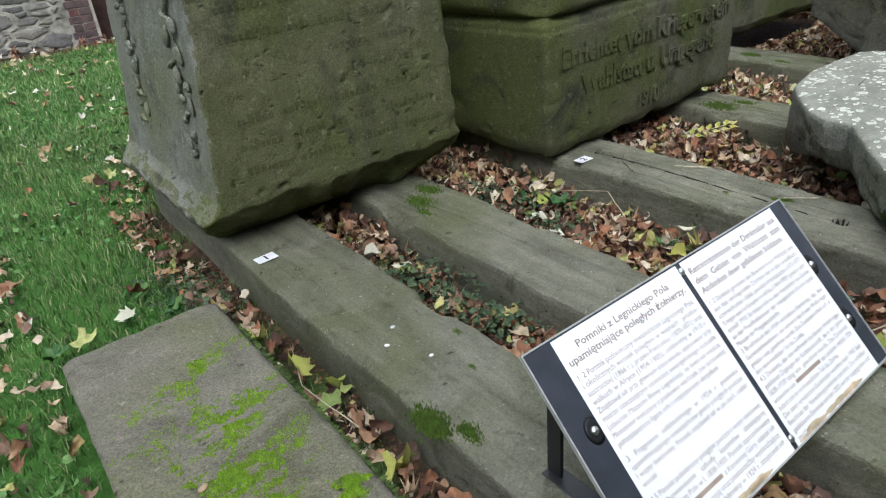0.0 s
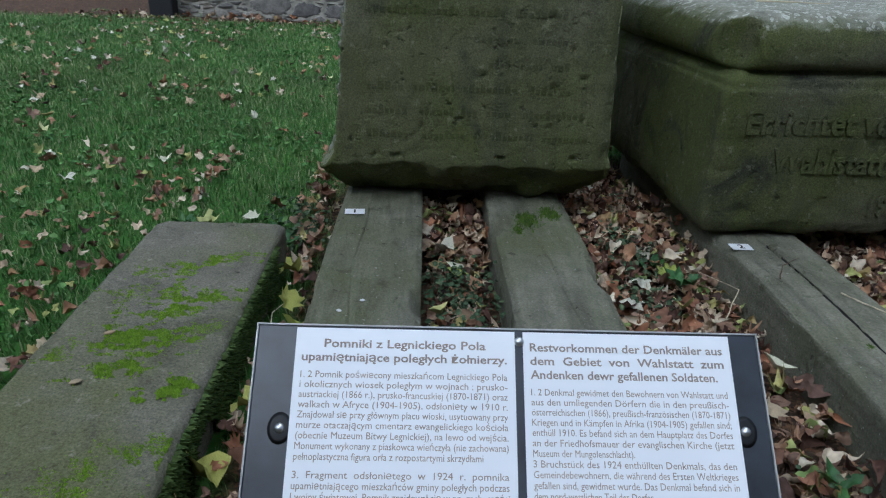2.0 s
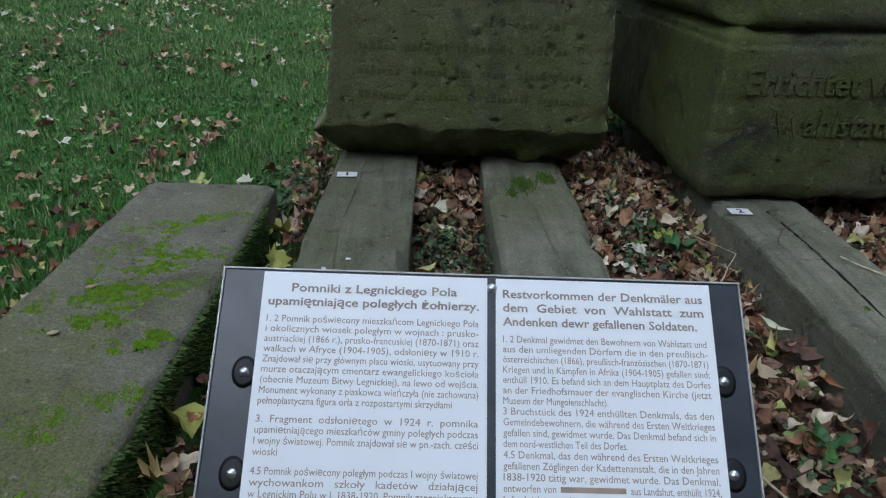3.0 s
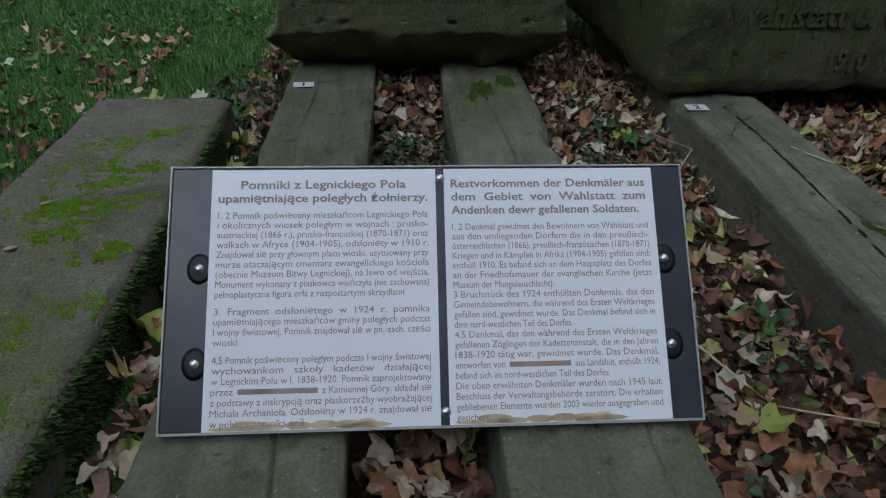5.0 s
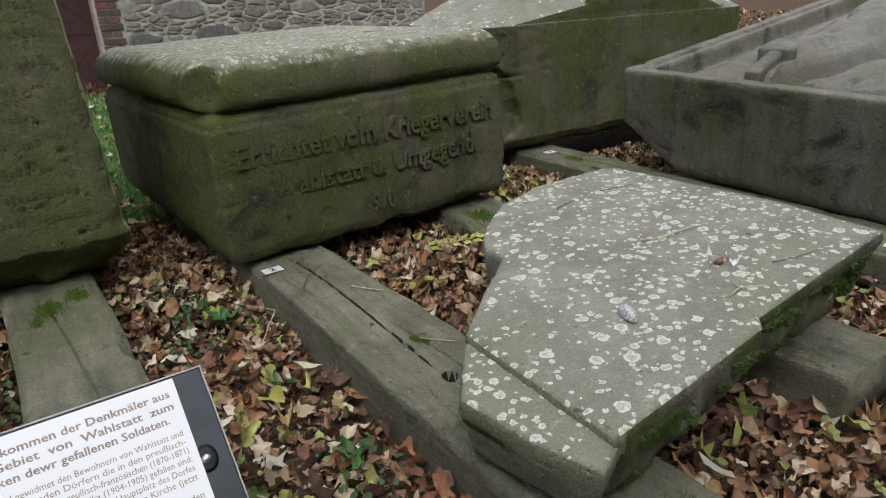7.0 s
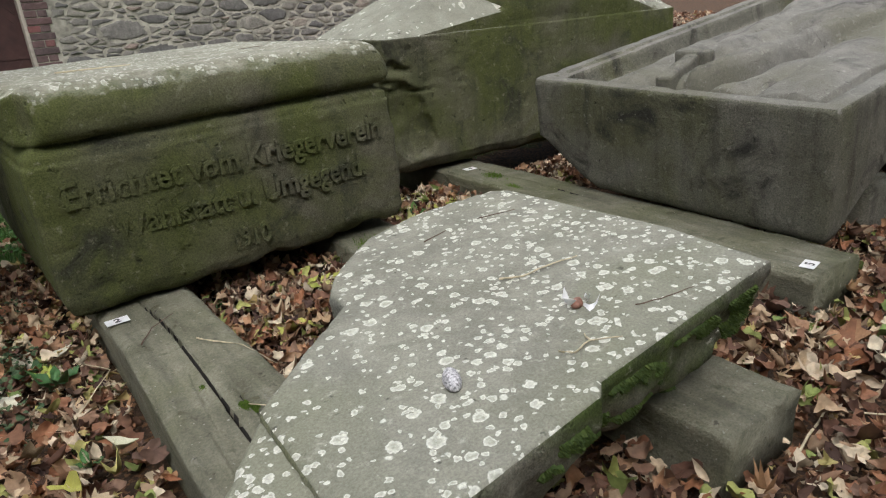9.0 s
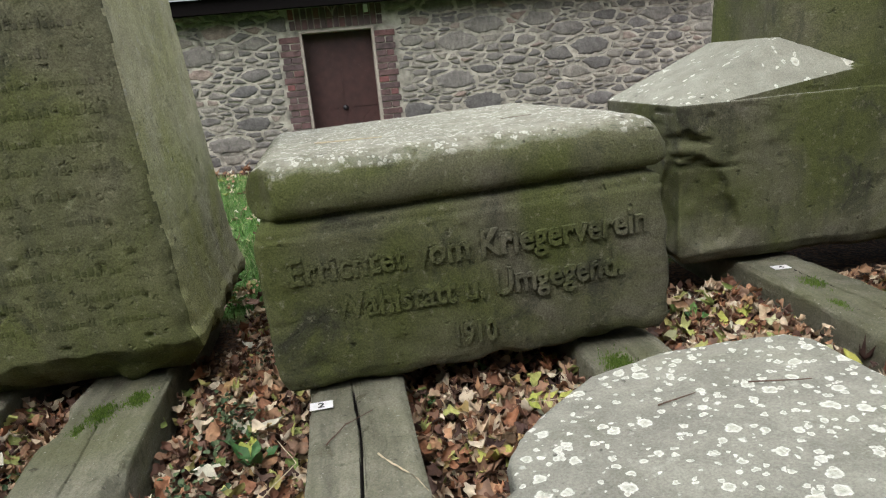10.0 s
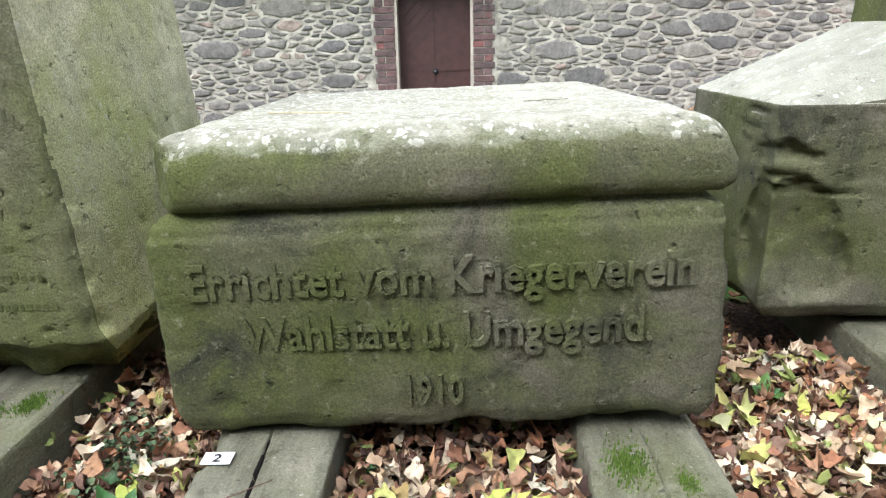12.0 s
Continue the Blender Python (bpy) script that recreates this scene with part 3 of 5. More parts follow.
# the pedestal with raised lettering
def build_pedestal():
    root = base_of("pedestal", SITE @ pose(1.69, 0, 0.2, 0, -1.5, 0) @ pose(-1.69, 0, -0.2), "mossy sandstone war memorial pedestal with raised lettering", "memorial pedestal")
    def ring(z, i, r=0.012):
        return (z, rect(1.68 + i, 2.825 - i, 1.53 + i, 2.88 - i, min(r, 0.012)))
    lv = [ring(0.198, 0.05, 0.03), ring(0.215, 0.018, 0.02), ring(0.25, 0.004), ring(0.30, 0.0), ring(0.63, 0.002), ring(0.648, 0.004), ring(0.652, 0.010), ring(0.672, 0.012),
          ring(0.684, 0.026), ring(0.694, 0.040, 0.02), ring(0.70, 0.040, 0.02), ring(0.703, 0.018, 0.02), ring(0.715, 0.004, 0.02), ring(0.735, -0.004, 0.025), ring(0.76, -0.004, 0.03),
          ring(0.785, 0.001), ring(0.808, 0.010), ring(0.826, 0.026), ring(0.839, 0.046), ring(0.847, 0.066), ring(0.849, 0.075), ring(0.850, 0.30)]
    vs, fs = stack(lv, 80, 0.011)
    for p in vs:
        if p[2] > 0.69:
            # the moulding's front corners are broken away
            k = (p[0] - 1.68) + 0.6 * (p[1] - 1.53)
            cut = 0.075 + 0.008 * noise.noise(Vector((p[2] * 30, p[0] * 20, 0)))
            if k < cut and p[1] < 1.72:
                p[0] += (cut - k) * 0.78
                p[1] += (cut - k) * 0.36
            k = (2.825 - p[0]) + (p[1] - 1.53)
            cut = 0.015 + 0.03 * noise.noise(Vector((p[2] * 25, 7, 0)))
            if k < cut:
                p[0] -= (cut - k) * 0.6
                p[1] += (cut - k) * 0.5
        if p[2] < 0.3:
            p[2] += (0.3 - p[2]) * 0.35 * max(0.0, noise.fractal(Vector((p[0] * 6, p[1] * 6, 2)), 1.0, 2.0, 3) + 0.2)
        # the block widens and its top falls a little towards the back
        back = (p[1] - 1.53) / 1.35
        p[0] -= 0.055 * back * (2.825 - p[0]) / 1.145
        if p[2] > 0.62:
            p[2] -= 0.018 * back
        side = max(0.0, 1 - abs(2.825 - p[0]) / 0.06) * max(0.0, 1 - abs(p[1] - 1.53) / 0.05)
        p[0] -= 0.045 * side * max(0.0, noise.noise(Vector((p[2] * 9, 3, 3))) + 0.15)
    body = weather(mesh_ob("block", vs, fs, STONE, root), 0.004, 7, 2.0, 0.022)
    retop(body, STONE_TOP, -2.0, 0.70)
    for text, u, z, width, size in (("Errichtet vom Kriegerverein", 1.757, 0.527, 0.998, 0.104), ("Wahlstatt u. Umgegend.", 1.852, 0.411, 0.825, 0.104), ("1910", 2.179, 0.28, 0.118, 0.092)):
        co, faces = lettering(text, size, width, 0.010, bold=0.0022)
        # the first words are worn nearly flush
        worn = np.clip((co[:, 0] + u - 1.85) / 0.45, 0.25, 1.0)
        pts = np.stack([co[:, 0] + u, 1.5285 - co[:, 2] * worn, co[:, 1] + z], 1)
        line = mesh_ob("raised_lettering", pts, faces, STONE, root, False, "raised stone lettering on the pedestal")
        weather(line, 0.0030, 40, 1.0)


build_pedestal()


# the shouldered monument
def build_monument():
    root = base_of("shouldered_monument", SITE, "big green-stained sandstone monument with sloping shoulders", "monument")
    def octo(u0, u1, v0, v1, a, b):
        return [(u0 + a, v0), (u1 - a, v0), (u1, v0 + b), (u1, v1 - 0.015), (u1 - 0.015, v1), (u0 + 0.015, v1), (u0, v1 - 0.015), (u0, v0 + b)]
    eave, foot = 0.835, 1.04
    lv = [(0.198, octo(3.22, 5.12, 2.11, 2.60, 0.05, 0.02)), (0.225, octo(3.16, 5.17, 2.07, 2.65, 0.06, 0.015)), (0.27, octo(3.13, 5.2, 2.045, 2.68, 0.10, 0.012)), (0.80, octo(3.122, 5.2, 2.04, 2.69, 0.18, 0.010)),
          (eave, octo(3.122, 5.2, 2.04, 2.69, 0.18, 0.010)), (eave + 0.004, octo(3.128, 5.194, 2.043, 2.687, 0.18, 0.010)), (foot, octo(3.60, 5.02, 2.044, 2.687, 0.26, 0.15))]
    # the unseen shaft top is raised to cut sky reaching the stones between
    shaft = [(0.80, octo(3.62, 5.0, 2.052, 2.68, 0.25, 0.148)), (0.905, octo(3.604, 5.016, 2.037, 2.68, 0.258, 0.155)), (2.5, octo(3.66, 4.96, 2.045, 2.65, 0.23, 0.13)), (2.55, octo(3.72, 4.9, 2.1, 2.6, 0.2, 0.12))]
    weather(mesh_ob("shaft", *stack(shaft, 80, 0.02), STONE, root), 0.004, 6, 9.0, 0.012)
    vs, fs = stack(lv, 190, 0.009)
    for p in vs:
        # the shoulders run down towards the front face
        if p[2] > eave:
            front = min(max((p[1] - 2.044) / 0.15, 0.0), 1.0)
            p[2] = eave + (p[2] - eave) * (0.38 + 0.62 * front)
        k = max(0.0, p[0] - 3.122) * 0.75 + (p[1] - 2.04)
        # a hollow shell-shaped break on the front corner, sharp at its rim
        a = (k - 0.07 - 0.25 * max(0.0, 0.5 - p[2])) / (0.10 - 0.16 * max(0.0, p[2] - 0.46))
        b = (p[2] - 0.44) / (0.19 if p[2] > 0.44 else 0.16)
        d = a * a + b * b + 0.5 * noise.fractal(Vector((p[0] * 8, p[1] * 8, p[2] * 6)), 1.0, 2.0, 3)
        if d < 1:
            p[0] += 0.030 * (1 - d) ** 0.6
            p[1] += 0.045 * (1 - d) ** 0.6
        # split layers over it
        if 0.60 < p[2] < 0.83:
            near = max(0.0, 1 - k / 0.36) * (0.45 + noise.noise(Vector((p[0] * 9, p[1] * 9, p[2] * 7))))
            bed = noise.fractal(Vector((p[0] * 5, p[1] * 5, p[2] * 34 + p[0] * 3)), 0.8, 2.2, 3)
            cut = max(0.0, bed + 0.05) * max(0.0, near)
            p[1] += 0.060 * cut
            p[0] += 0.040 * cut
        if p[2] < 0.34:
            p[2] += 0.3 * (0.34 - p[2]) * max(0.0, noise.noise(Vector((p[0] * 4, p[1] * 4, 2))) + 0.3)
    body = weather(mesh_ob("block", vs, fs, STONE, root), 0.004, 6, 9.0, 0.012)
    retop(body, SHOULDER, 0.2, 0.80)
    for p in body.data.polygons:
        if p.center.y < 2.06 and 3.80 < p.center.x < 4.80:
            p.material_index = 0


build_monument()


# the lying block with a carved panel
def build_relief():
    root = base_of("relief_block", SITE @ pose(3.58, 0.37, 0.195, 1.4, -7.5, 0), "lying grey sandstone block with a framed carved relief", "stone relief")
    L, W = 2.3, 1.19
    lv = [(0.0, rect(0.02, L, 0.012, W)), (0.03, rect(0.008, L, 0.004, W)), (0.2, rect(0.004, L, 0.0, W)), (0.42, rect(0, L, 0, W)), (0.43, rect(0.006, L - 0.006, 0.006, W - 0.006)),
          (0.431, rect(0.055, L - 0.055, 0.055, W - 0.055)), (0.42, rect(0.062, L - 0.062, 0.062, W - 0.062)), (0.415, rect(0.085, L - 0.085, 0.085, W - 0.085)), (0.335, rect(0.10, L - 0.1, 0.10, W - 0.1))]
    vs, fs = stack(lv, 90, 0.02)
    for p in vs:
        # the far front corner is cut away below, and the long side arches
        if p[1] > 0.9 and p[2] < 0.2:
            p[2] = max(p[2], min(0.19, (p[1] - 0.9) * 0.7) * max(0.0, 1 - p[0] / 0.7))
        if p[1] < 0.4 and 0.10 < p[0] < 1.3:
            p[2] = max(p[2], 0.19 * math.sin((p[0] - 0.10) / 1.2 * math.pi) ** 0.7)
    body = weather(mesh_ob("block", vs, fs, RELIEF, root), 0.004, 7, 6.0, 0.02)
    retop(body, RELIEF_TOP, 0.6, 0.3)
    # the worn figure: folds of a robe, limbs and a staff, swelling from the sunk field
    z = 0.333
    folds = [(0.20, 0.20, 1.10, 0.30, 0.17, 0.050), (0.15, 0.42, 0.55, 0.36, 0.09, 0.045), (0.22, 0.58, 0.75, 0.47, 0.055, 0.062), (0.75, 0.47, 1.15, 0.36, 0.06, 0.068), (0.25, 0.66, 0.90, 0.60, 0.12, 0.040),
             (0.60, 0.72, 1.15, 0.64, 0.075, 0.055), (0.20, 0.88, 0.95, 0.92, 0.11, 0.034), (0.85, 0.80, 1.60, 0.82, 0.11, 0.045), (1.10, 0.55, 1.60, 0.56, 0.19, 0.070), (1.15, 0.28, 1.75, 0.26, 0.13, 0.055),
             (1.30, 0.40, 1.70, 0.18, 0.05, 0.072), (1.88, 0.56, 1.98, 0.56, 0.10, 0.085), (1.62, 0.92, 2.05, 0.96, 0.09, 0.040), (1.70, 0.30, 2.05, 0.22, 0.10, 0.045)]
    nx, ny = 170, 96
    grid = []
    for j in range(ny + 1):
        for i in range(nx + 1):
            x, y = 0.101 + (L - 0.202) * i / nx, 0.101 + (W - 0.202) * j / ny
            top = 0.0
            for xa, ya, xb, yb, r, h in folds:
                k = min(1.0, max(0.0, ((x - xa) * (xb - xa) + (y - ya) * (yb - ya)) / ((xb - xa) ** 2 + (yb - ya) ** 2)))
                wob = 0.03 * noise.noise(Vector((x * 4, y * 4, xa * 7)))
                d = (math.hypot(x - xa - (xb - xa) * k, y - ya - (yb - ya) * k) + wob) / r
                if d < 1:
                    top = max(top, 2.1 * h * (1 - d * d) ** 0.5)
            drape = 0.012 * noise.noise(Vector((x * 5, y * 17 - x * 3, 2.0))) if top > 0.01 else 0.0
            rim = min(i, nx - i, j, ny - j)
            grid.append((x, y, z - 0.02 if rim == 0 else z + 0.0015 + top + drape + 0.003 * noise.fractal(Vector((x * 18, y * 18, 1)), 1.0, 2.0, 3)))
    faces = [[j * (nx + 1) + i, j * (nx + 1) + i + 1, (j + 1) * (nx + 1) + i + 1, (j + 1) * (nx + 1) + i] for j in range(ny) for i in range(nx)]
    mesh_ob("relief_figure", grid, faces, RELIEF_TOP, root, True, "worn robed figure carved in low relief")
    bar = box_data(-0.17, 0.17, -0.030, 0.030, 0, 0.105, 0.012)
    c, s = math.cos(0.28), math.sin(0.28)
    mesh_ob("carved_bar", [(0.28 + a * c - b * s, 0.70 + a * s + b * c, z + 0.010 + d) for a, b, d in bar[0]], bar[1], RELIEF_TOP, root, False, "carved stone staff across the relief")
    cap = box_data(-0.03, 0.03, -0.075, 0.075, 0, 0.115, 0.014)
    mesh_ob("carved_bar_head", [(0.46 + a, 0.75 + b, z + 0.012 + d) for a, b, d in cap[0]], cap[1], RELIEF_TOP, root, False)


build_relief()
for u0, u1, v0, v1, top in ((4.05, 4.30, 0.44, 0.95, 0.262), (5.30, 5.6, 0.5, 1.4, 0.42)):
    vs, fs = stack([(0.02, rect(u0, u1, v0, v1, 0.01)), (top - 0.02, rect(u0, u1, v0, v1, 0.01)), (top, rect(u0 + 0.012, u1 - 0.012, v0 + 0.012, v1 - 0.012, 0.02))], 24, 0.03)
    ob = weather(mesh_ob("support_stone", vs, fs, RELIEF), 0.006, 8, u0)
    ob.matrix_basis = SITE
    tagged(ob, "rough grey stone block supporting the lying relief", "support stone", "support stones")


# the broken slab
def build_slab():
    root = base_of("broken_slab", SITE, "broken grey sandstone slab spotted with pale lichen", "stone slab")
    main = [(1.815, 0.105), (2.0, 0.108), (2.24, 0.118), (2.27, 0.142), (2.5, 0.146), (2.79, 0.15), (2.835, 0.42), (2.84, 0.97), (2.81, 1.02), (2.72, 1.045), (2.55, 1.07), (2.385, 1.045), (2.26, 0.955), (2.19, 0.895), (2.14, 0.82), (2.135, 0.745), (1.98, 0.63), (1.845, 0.52)]
    lip = [(1.765, 0.078), (1.87, 0.12), (1.90, 0.30), (1.90, 0.53), (1.84, 0.518), (1.72, 0.375), (1.735, 0.2)]
    def tall(outline, top, seed):
        c = np.mean(outline, axis=0)
        def inset(d):
            return [tuple(np.array(p) + (c - p) / np.linalg.norm(c - p) * d) for p in outline]
        vs, fs = stack([(-0.165, inset(0.09)), (-0.14, inset(0.03)), (-0.09, inset(0.012)), (-0.02 + top, inset(0.0)), (-0.004 + top, inset(0.003)), (top, inset(0.012))], 60, 0.012)
        for p in vs:
            deep = min(1.0, max(0.0, (top - 0.03 - p[2]) / 0.06))
            q = Vector((p[0] * 9 + seed, p[1] * 9, p[2] * 9))
            p[:2] += (np.array(c) - p[:2]) * 0.05 * deep * noise.fractal(q, 1.0, 2.0, 3)
            p[2] += 0.365 + 0.09 * (p[0] - 1.77) - 0.03 * (p[1] - 0.3)
            if p[2] < 0.34 and deep > 0.5:
                p[2] += 0.03 * noise.noise(q * 0.7)
            if top == 0 and p[2] < 0.30 and 2.3 < p[0] < 2.8 and p[1] > 0.3:
                p[2] = 0.197
        return vs, fs
    for name, outline, top, seed in (("slab", main, 0.0, 1.0), ("stepped_edge", lip, -0.016, 5.0)):
        vs, fs = tall(outline, top, seed)
        ob = weather(mesh_ob(name, vs, fs, SLAB, root), 0.003, 9, seed, 0.012)
        retop(ob, SLAB_TOP, 0.6, 0.25)
        slab_body = ob if name == "slab" else slab_body
        ob.data.materials.append(SLAB_SIDE)
        for p in ob.data.polygons:
            if p.material_index == 0 and (p.normal.y < -0.3 or p.normal.z < -0.2) and p.center.x > 1.84:
                p.material_index = 2
    rng = random.Random(19)
    verts, faces = [], []
    flank = BVHTree.FromPolygons([v.co[:] for v in slab_body.data.vertices], [tuple(p.vertices) for p in slab_body.data.polygons])
    while len(verts) < 24000:
        u = rng.uniform(1.88, 2.78)
        z = 0.365 + 0.09 * (u - 1.77) - rng.uniform(0.03, 0.15)
        if noise.fractal(Vector((u * 9, z * 14, 3.0)), 1.0, 2.0, 3) < 0.12:
            continue
        struck, normal = flank.ray_cast(Vector((u, -0.3, z)), Vector((0, 1, 0)))[:2]
        if struck is None or struck.y > 0.3:
            continue
        t, r, n = rng.uniform(0, 6.3), rng.uniform(0.0025, 0.005), len(verts)
        verts += [(u + r * math.cos(t + 2.1 * i), struck.y + 0.001, z + r * math.sin(t + 2.1 * i)) for i in range(3)] + [(u, struck.y - rng.uniform(0.003, 0.009), z - 0.002)]
        faces += [[n, n + 1, n + 3], [n + 1, n + 2, n + 3], [n + 2, n, n + 3]]
    mesh_ob("flank_moss", verts, faces, DARKMOSS, root, False, "dark green moss on the broken flank")["kind"] = "stuff"


build_slab()


# the flat mossy stone in the grass
def build_kerb():
    root = base_of("flat_stone", SITE, "flat worn stone slab with strips of bright moss", "stone slab")
    vs, fs = stack([(0.02, rect(0.06, 0.425, -0.2, 1.55)), (0.15, rect(0.055, 0.43, -0.2, 1.555)), (0.192, rect(0.055, 0.43, -0.2, 1.555, 0.02)), (0.202, rect(0.07, 0.415, -0.19, 1.54, 0.02))], 80, 0.012)
    weather(mesh_ob("slab", vs, fs, KERB, root), 0.005, 6, 3.0, 0.02)
    rng = random.Random(11)
    patches = [(0.17, 1.105, 0.05), (0.31, 1.09, 0.05), (0.207, 0.889, 0.05), (0.33, 0.93, 0.05), (0.261, 0.82, 0.04), (0.139, 0.864, 0.035), (0.335, 1.30, 0.04), (0.2, 1.227, 0.05), (0.353, 0.565, 0.05), (0.317, 0.514, 0.06), (0.4, 0.58, 0.04), (0.262, 1.036, 0.05), (0.36, 0.94, 0.05), (0.30, 0.92, 0.05), (0.21, 0.932, 0.05), (0.36, 0.75, 0.03), (0.36, 0.35, 0.06)]
    for name, material, spots, label in (("moss", MOSS, patches, "bright green moss patches"), ("side_moss", DARKMOSS, None, "dark moss on the stone's flank")):
        verts, faces = [], []
        for _ in range(40000 if spots else 12000):
            if spots:
                a, b, r = rng.choice(spots)
                # strips lie slantwise across the stone, ragged at their edges
                k, w = rng.gauss(0, 1.5) * r, rng.gauss(0, 0.55) * r
                u, v, z, nx = a + k * 0.94 + w * 0.34, b + k * 0.34 - w * 0.94, 0.2, 0.0
                ragged = noise.fractal(Vector((u * 22, v * 40, 1.0)), 0.8, 2.0, 4)
                if not 0.065 < u < 0.42 or ragged < -0.10 + 0.2 * (abs(k) + 2 * abs(w)) / r - 0.25:
                    continue
            else:
                u, v, z, nx = 0.43, rng.uniform(-0.1, 1.5), rng.uniform(0.06, 0.19), 1.0
                if noise.noise(Vector((v * 5, z * 9, 4))) < -0.15:
                    continue
            s, t = rng.uniform(0.002, 0.0045) * (1 + nx), rng.uniform(0, 6.3)
            n = len(verts)
            h = rng.uniform(0.002, 0.006) * (1 + 1.8 * nx)
            for i in range(3):
                c, d = s * math.cos(t + 2.1 * i), s * math.sin(t + 2.1 * i)
                verts.append((u + (0 if nx else c), v + d, z + (c if nx else 0)))
            verts.append((u + (h if nx else 0), v, z + (0.002 if nx else h)))
            faces += [[n, n + 1, n + 3], [n + 1, n + 2, n + 3], [n + 2, n, n + 3]]
        ob = mesh_ob(name, verts, faces, material, root, False, label)
        ob["kind"] = "stuff"


build_kerb()


# the number cards on the sleepers
def build_card(u, v, z, turn, digit):
    root = base_of("number_card", SITE @ pose(u, v, z, 0, 0, turn), f"small white card with a printed {digit} on a sleeper", "number card", "number cards")
    box("card", -0.031, 0.031, -0.02, 0.02, 0.0, 0.002, CARD, root, 0.0006)
    co, faces = lettering(digit, 0.036, None, 0.0, bold=0.0012)
    co[:, 0] -= co[:, 0].max() / 2
    mesh_ob("digit", np.stack([co[:, 0], co[:, 1] - 0.013, co[:, 2] + 0.0026], 1), faces, DIGIT, root, False, "black printed digit")


for spec in ((0.628, 1.650, 0.204, 4, "1"), (1.786, 1.465, 0.204, 1, "2"), (3.50, 1.975, 0.204, -6, "4"), (3.41, 0.335, 0.204, 9, "5")):
    build_card(*spec)


# the information board
LEFT = [(1, "Pomniki z Legnickiego Pola", 0.79, 0), (1, "upamiętniające poległych żołnierzy.", 1.0, 0), (0, "", 0, 0), (0, "1. 2 Pomnik poświęcony mieszkańcom Legnickiego Pola", 1, 0), (0, "i okolicznych wiosek poległym w wojnach : prusko-", 1, 0), (0, "austriackiej (1866 r.), prusko-francuskiej (1870-1871) oraz", 1, 0), (0, "walkach w Afryce (1904-1905), odsłonięty w 1910 r.", 1, 0), (0, "Znajdował się przy głównym placu wioski, usytuowany przy", 1, 0), (0, "murze otaczającym cmentarz ewangelickiego kościoła", 1, 0), (0, "(obecnie Muzeum Bitwy Legnickiej), na lewo od wejścia.", 1, 0), (0, "Monument wykonany z piaskowca wieńczyła (nie zachowana)", 1, 0), (0, "pełnoplastyczna figura orła z rozpostartymi skrzydłami", 0.88, 0), (0, "", 0, 0),
        (0, "3.  Fragment  odsłoniętego  w  1924  r.  pomnika", 1, 0), (0, "upamiętniającego mieszkańców gminy poległych podczas", 1, 0), (0, "I wojny światowej. Pomnik znajdował się w pn.-zach. części", 1, 0), (0, "wioski", 0.11, 0), (0, "", 0, 0), (0, "4.5 Pomnik poświęcony poległym podczas I wojny światowej", 1, 0), (0, "wychowankom   szkoły   kadetów   działającej", 1, 0), (0, "w Legnickim Polu w l. 1838-1920. Pomnik zaprojektowany", 1, 0), (0, "przez", 0.1, 1), (0, "z podstawy z inskrypcją oraz płaskorzeźby wyobrażającej", 1, 0), (0, "Michała Archanioła. Odsłonięty w 1924 r. znajdował się", 1, 0), (0, "w pobliżu pomnika nr.3", 0.42, 0)]
RIGHT = [(1, "Restvorkommen der Denkmäler aus", 1, 0), (1, "dem  Gebiet  von  Wahlstatt  zum", 1, 0), (1, "Andenken dewr gefallenen Soldaten.", 0.96, 0), (0, "", 0, 0), (0, "1. 2 Denkmal gewidmet den Bewohnern von Wahlstatt und", 1, 0), (0, "aus den umliegenden Dörfern die in den preußisch-", 1, 0), (0, "österreichischen (1866), preußisch-französischen (1870-1871)", 1, 0), (0, "Kriegen und in Kämpfen in Afrika (1904-1905) gefallen sind;", 1, 0), (0, "enthüll 1910. Es befand sich an dem Hauptplatz des Dorfes", 1, 0), (0, "an der Friedhofsmauer der evanglischen Kirche (jetzt", 1, 0), (0, "Museum der Mungolenschlacht).", 0.5, 0), (0, "3 Bruchstück des 1924 enthüllten Denkmals, das den", 1, 0), (0, "Gemeindebewohnern, die während des Ersten Weltkrieges", 1, 0), (0, "gefallen sind, gewidmet wurde. Das Denkmal befand sich in", 1, 0), (0, "dem nord-westlichen Teil des Dorfes.", 0.58, 0), (0, "4.5 Denkmal, das den während des Ersten Weltkrieges", 1, 0), (0, "gefallenen Zöglingen der Kadettenanstalt, die in den Jahren", 1, 0), (0, "1838-1920 tätig war, gewidmet wurde. Das Denkmal,", 1, 0), (0, "entworfen von", 0.24, 2), (0, "befand sich im nord-westlichen Teil des Dorfes.", 0.75, 0), (0, "Die oben erwähnten Denkmäler wurden nach 1945 laut", 1, 0), (0, "Beschluss der Verwaltungsbehörde zerstört. Die erhalten", 1, 0), (0, "gebliebenen Elemente wurden 2003 wieder ausgegraben und", 1, 0), (0, "gesichert.", 0.16, 0)]


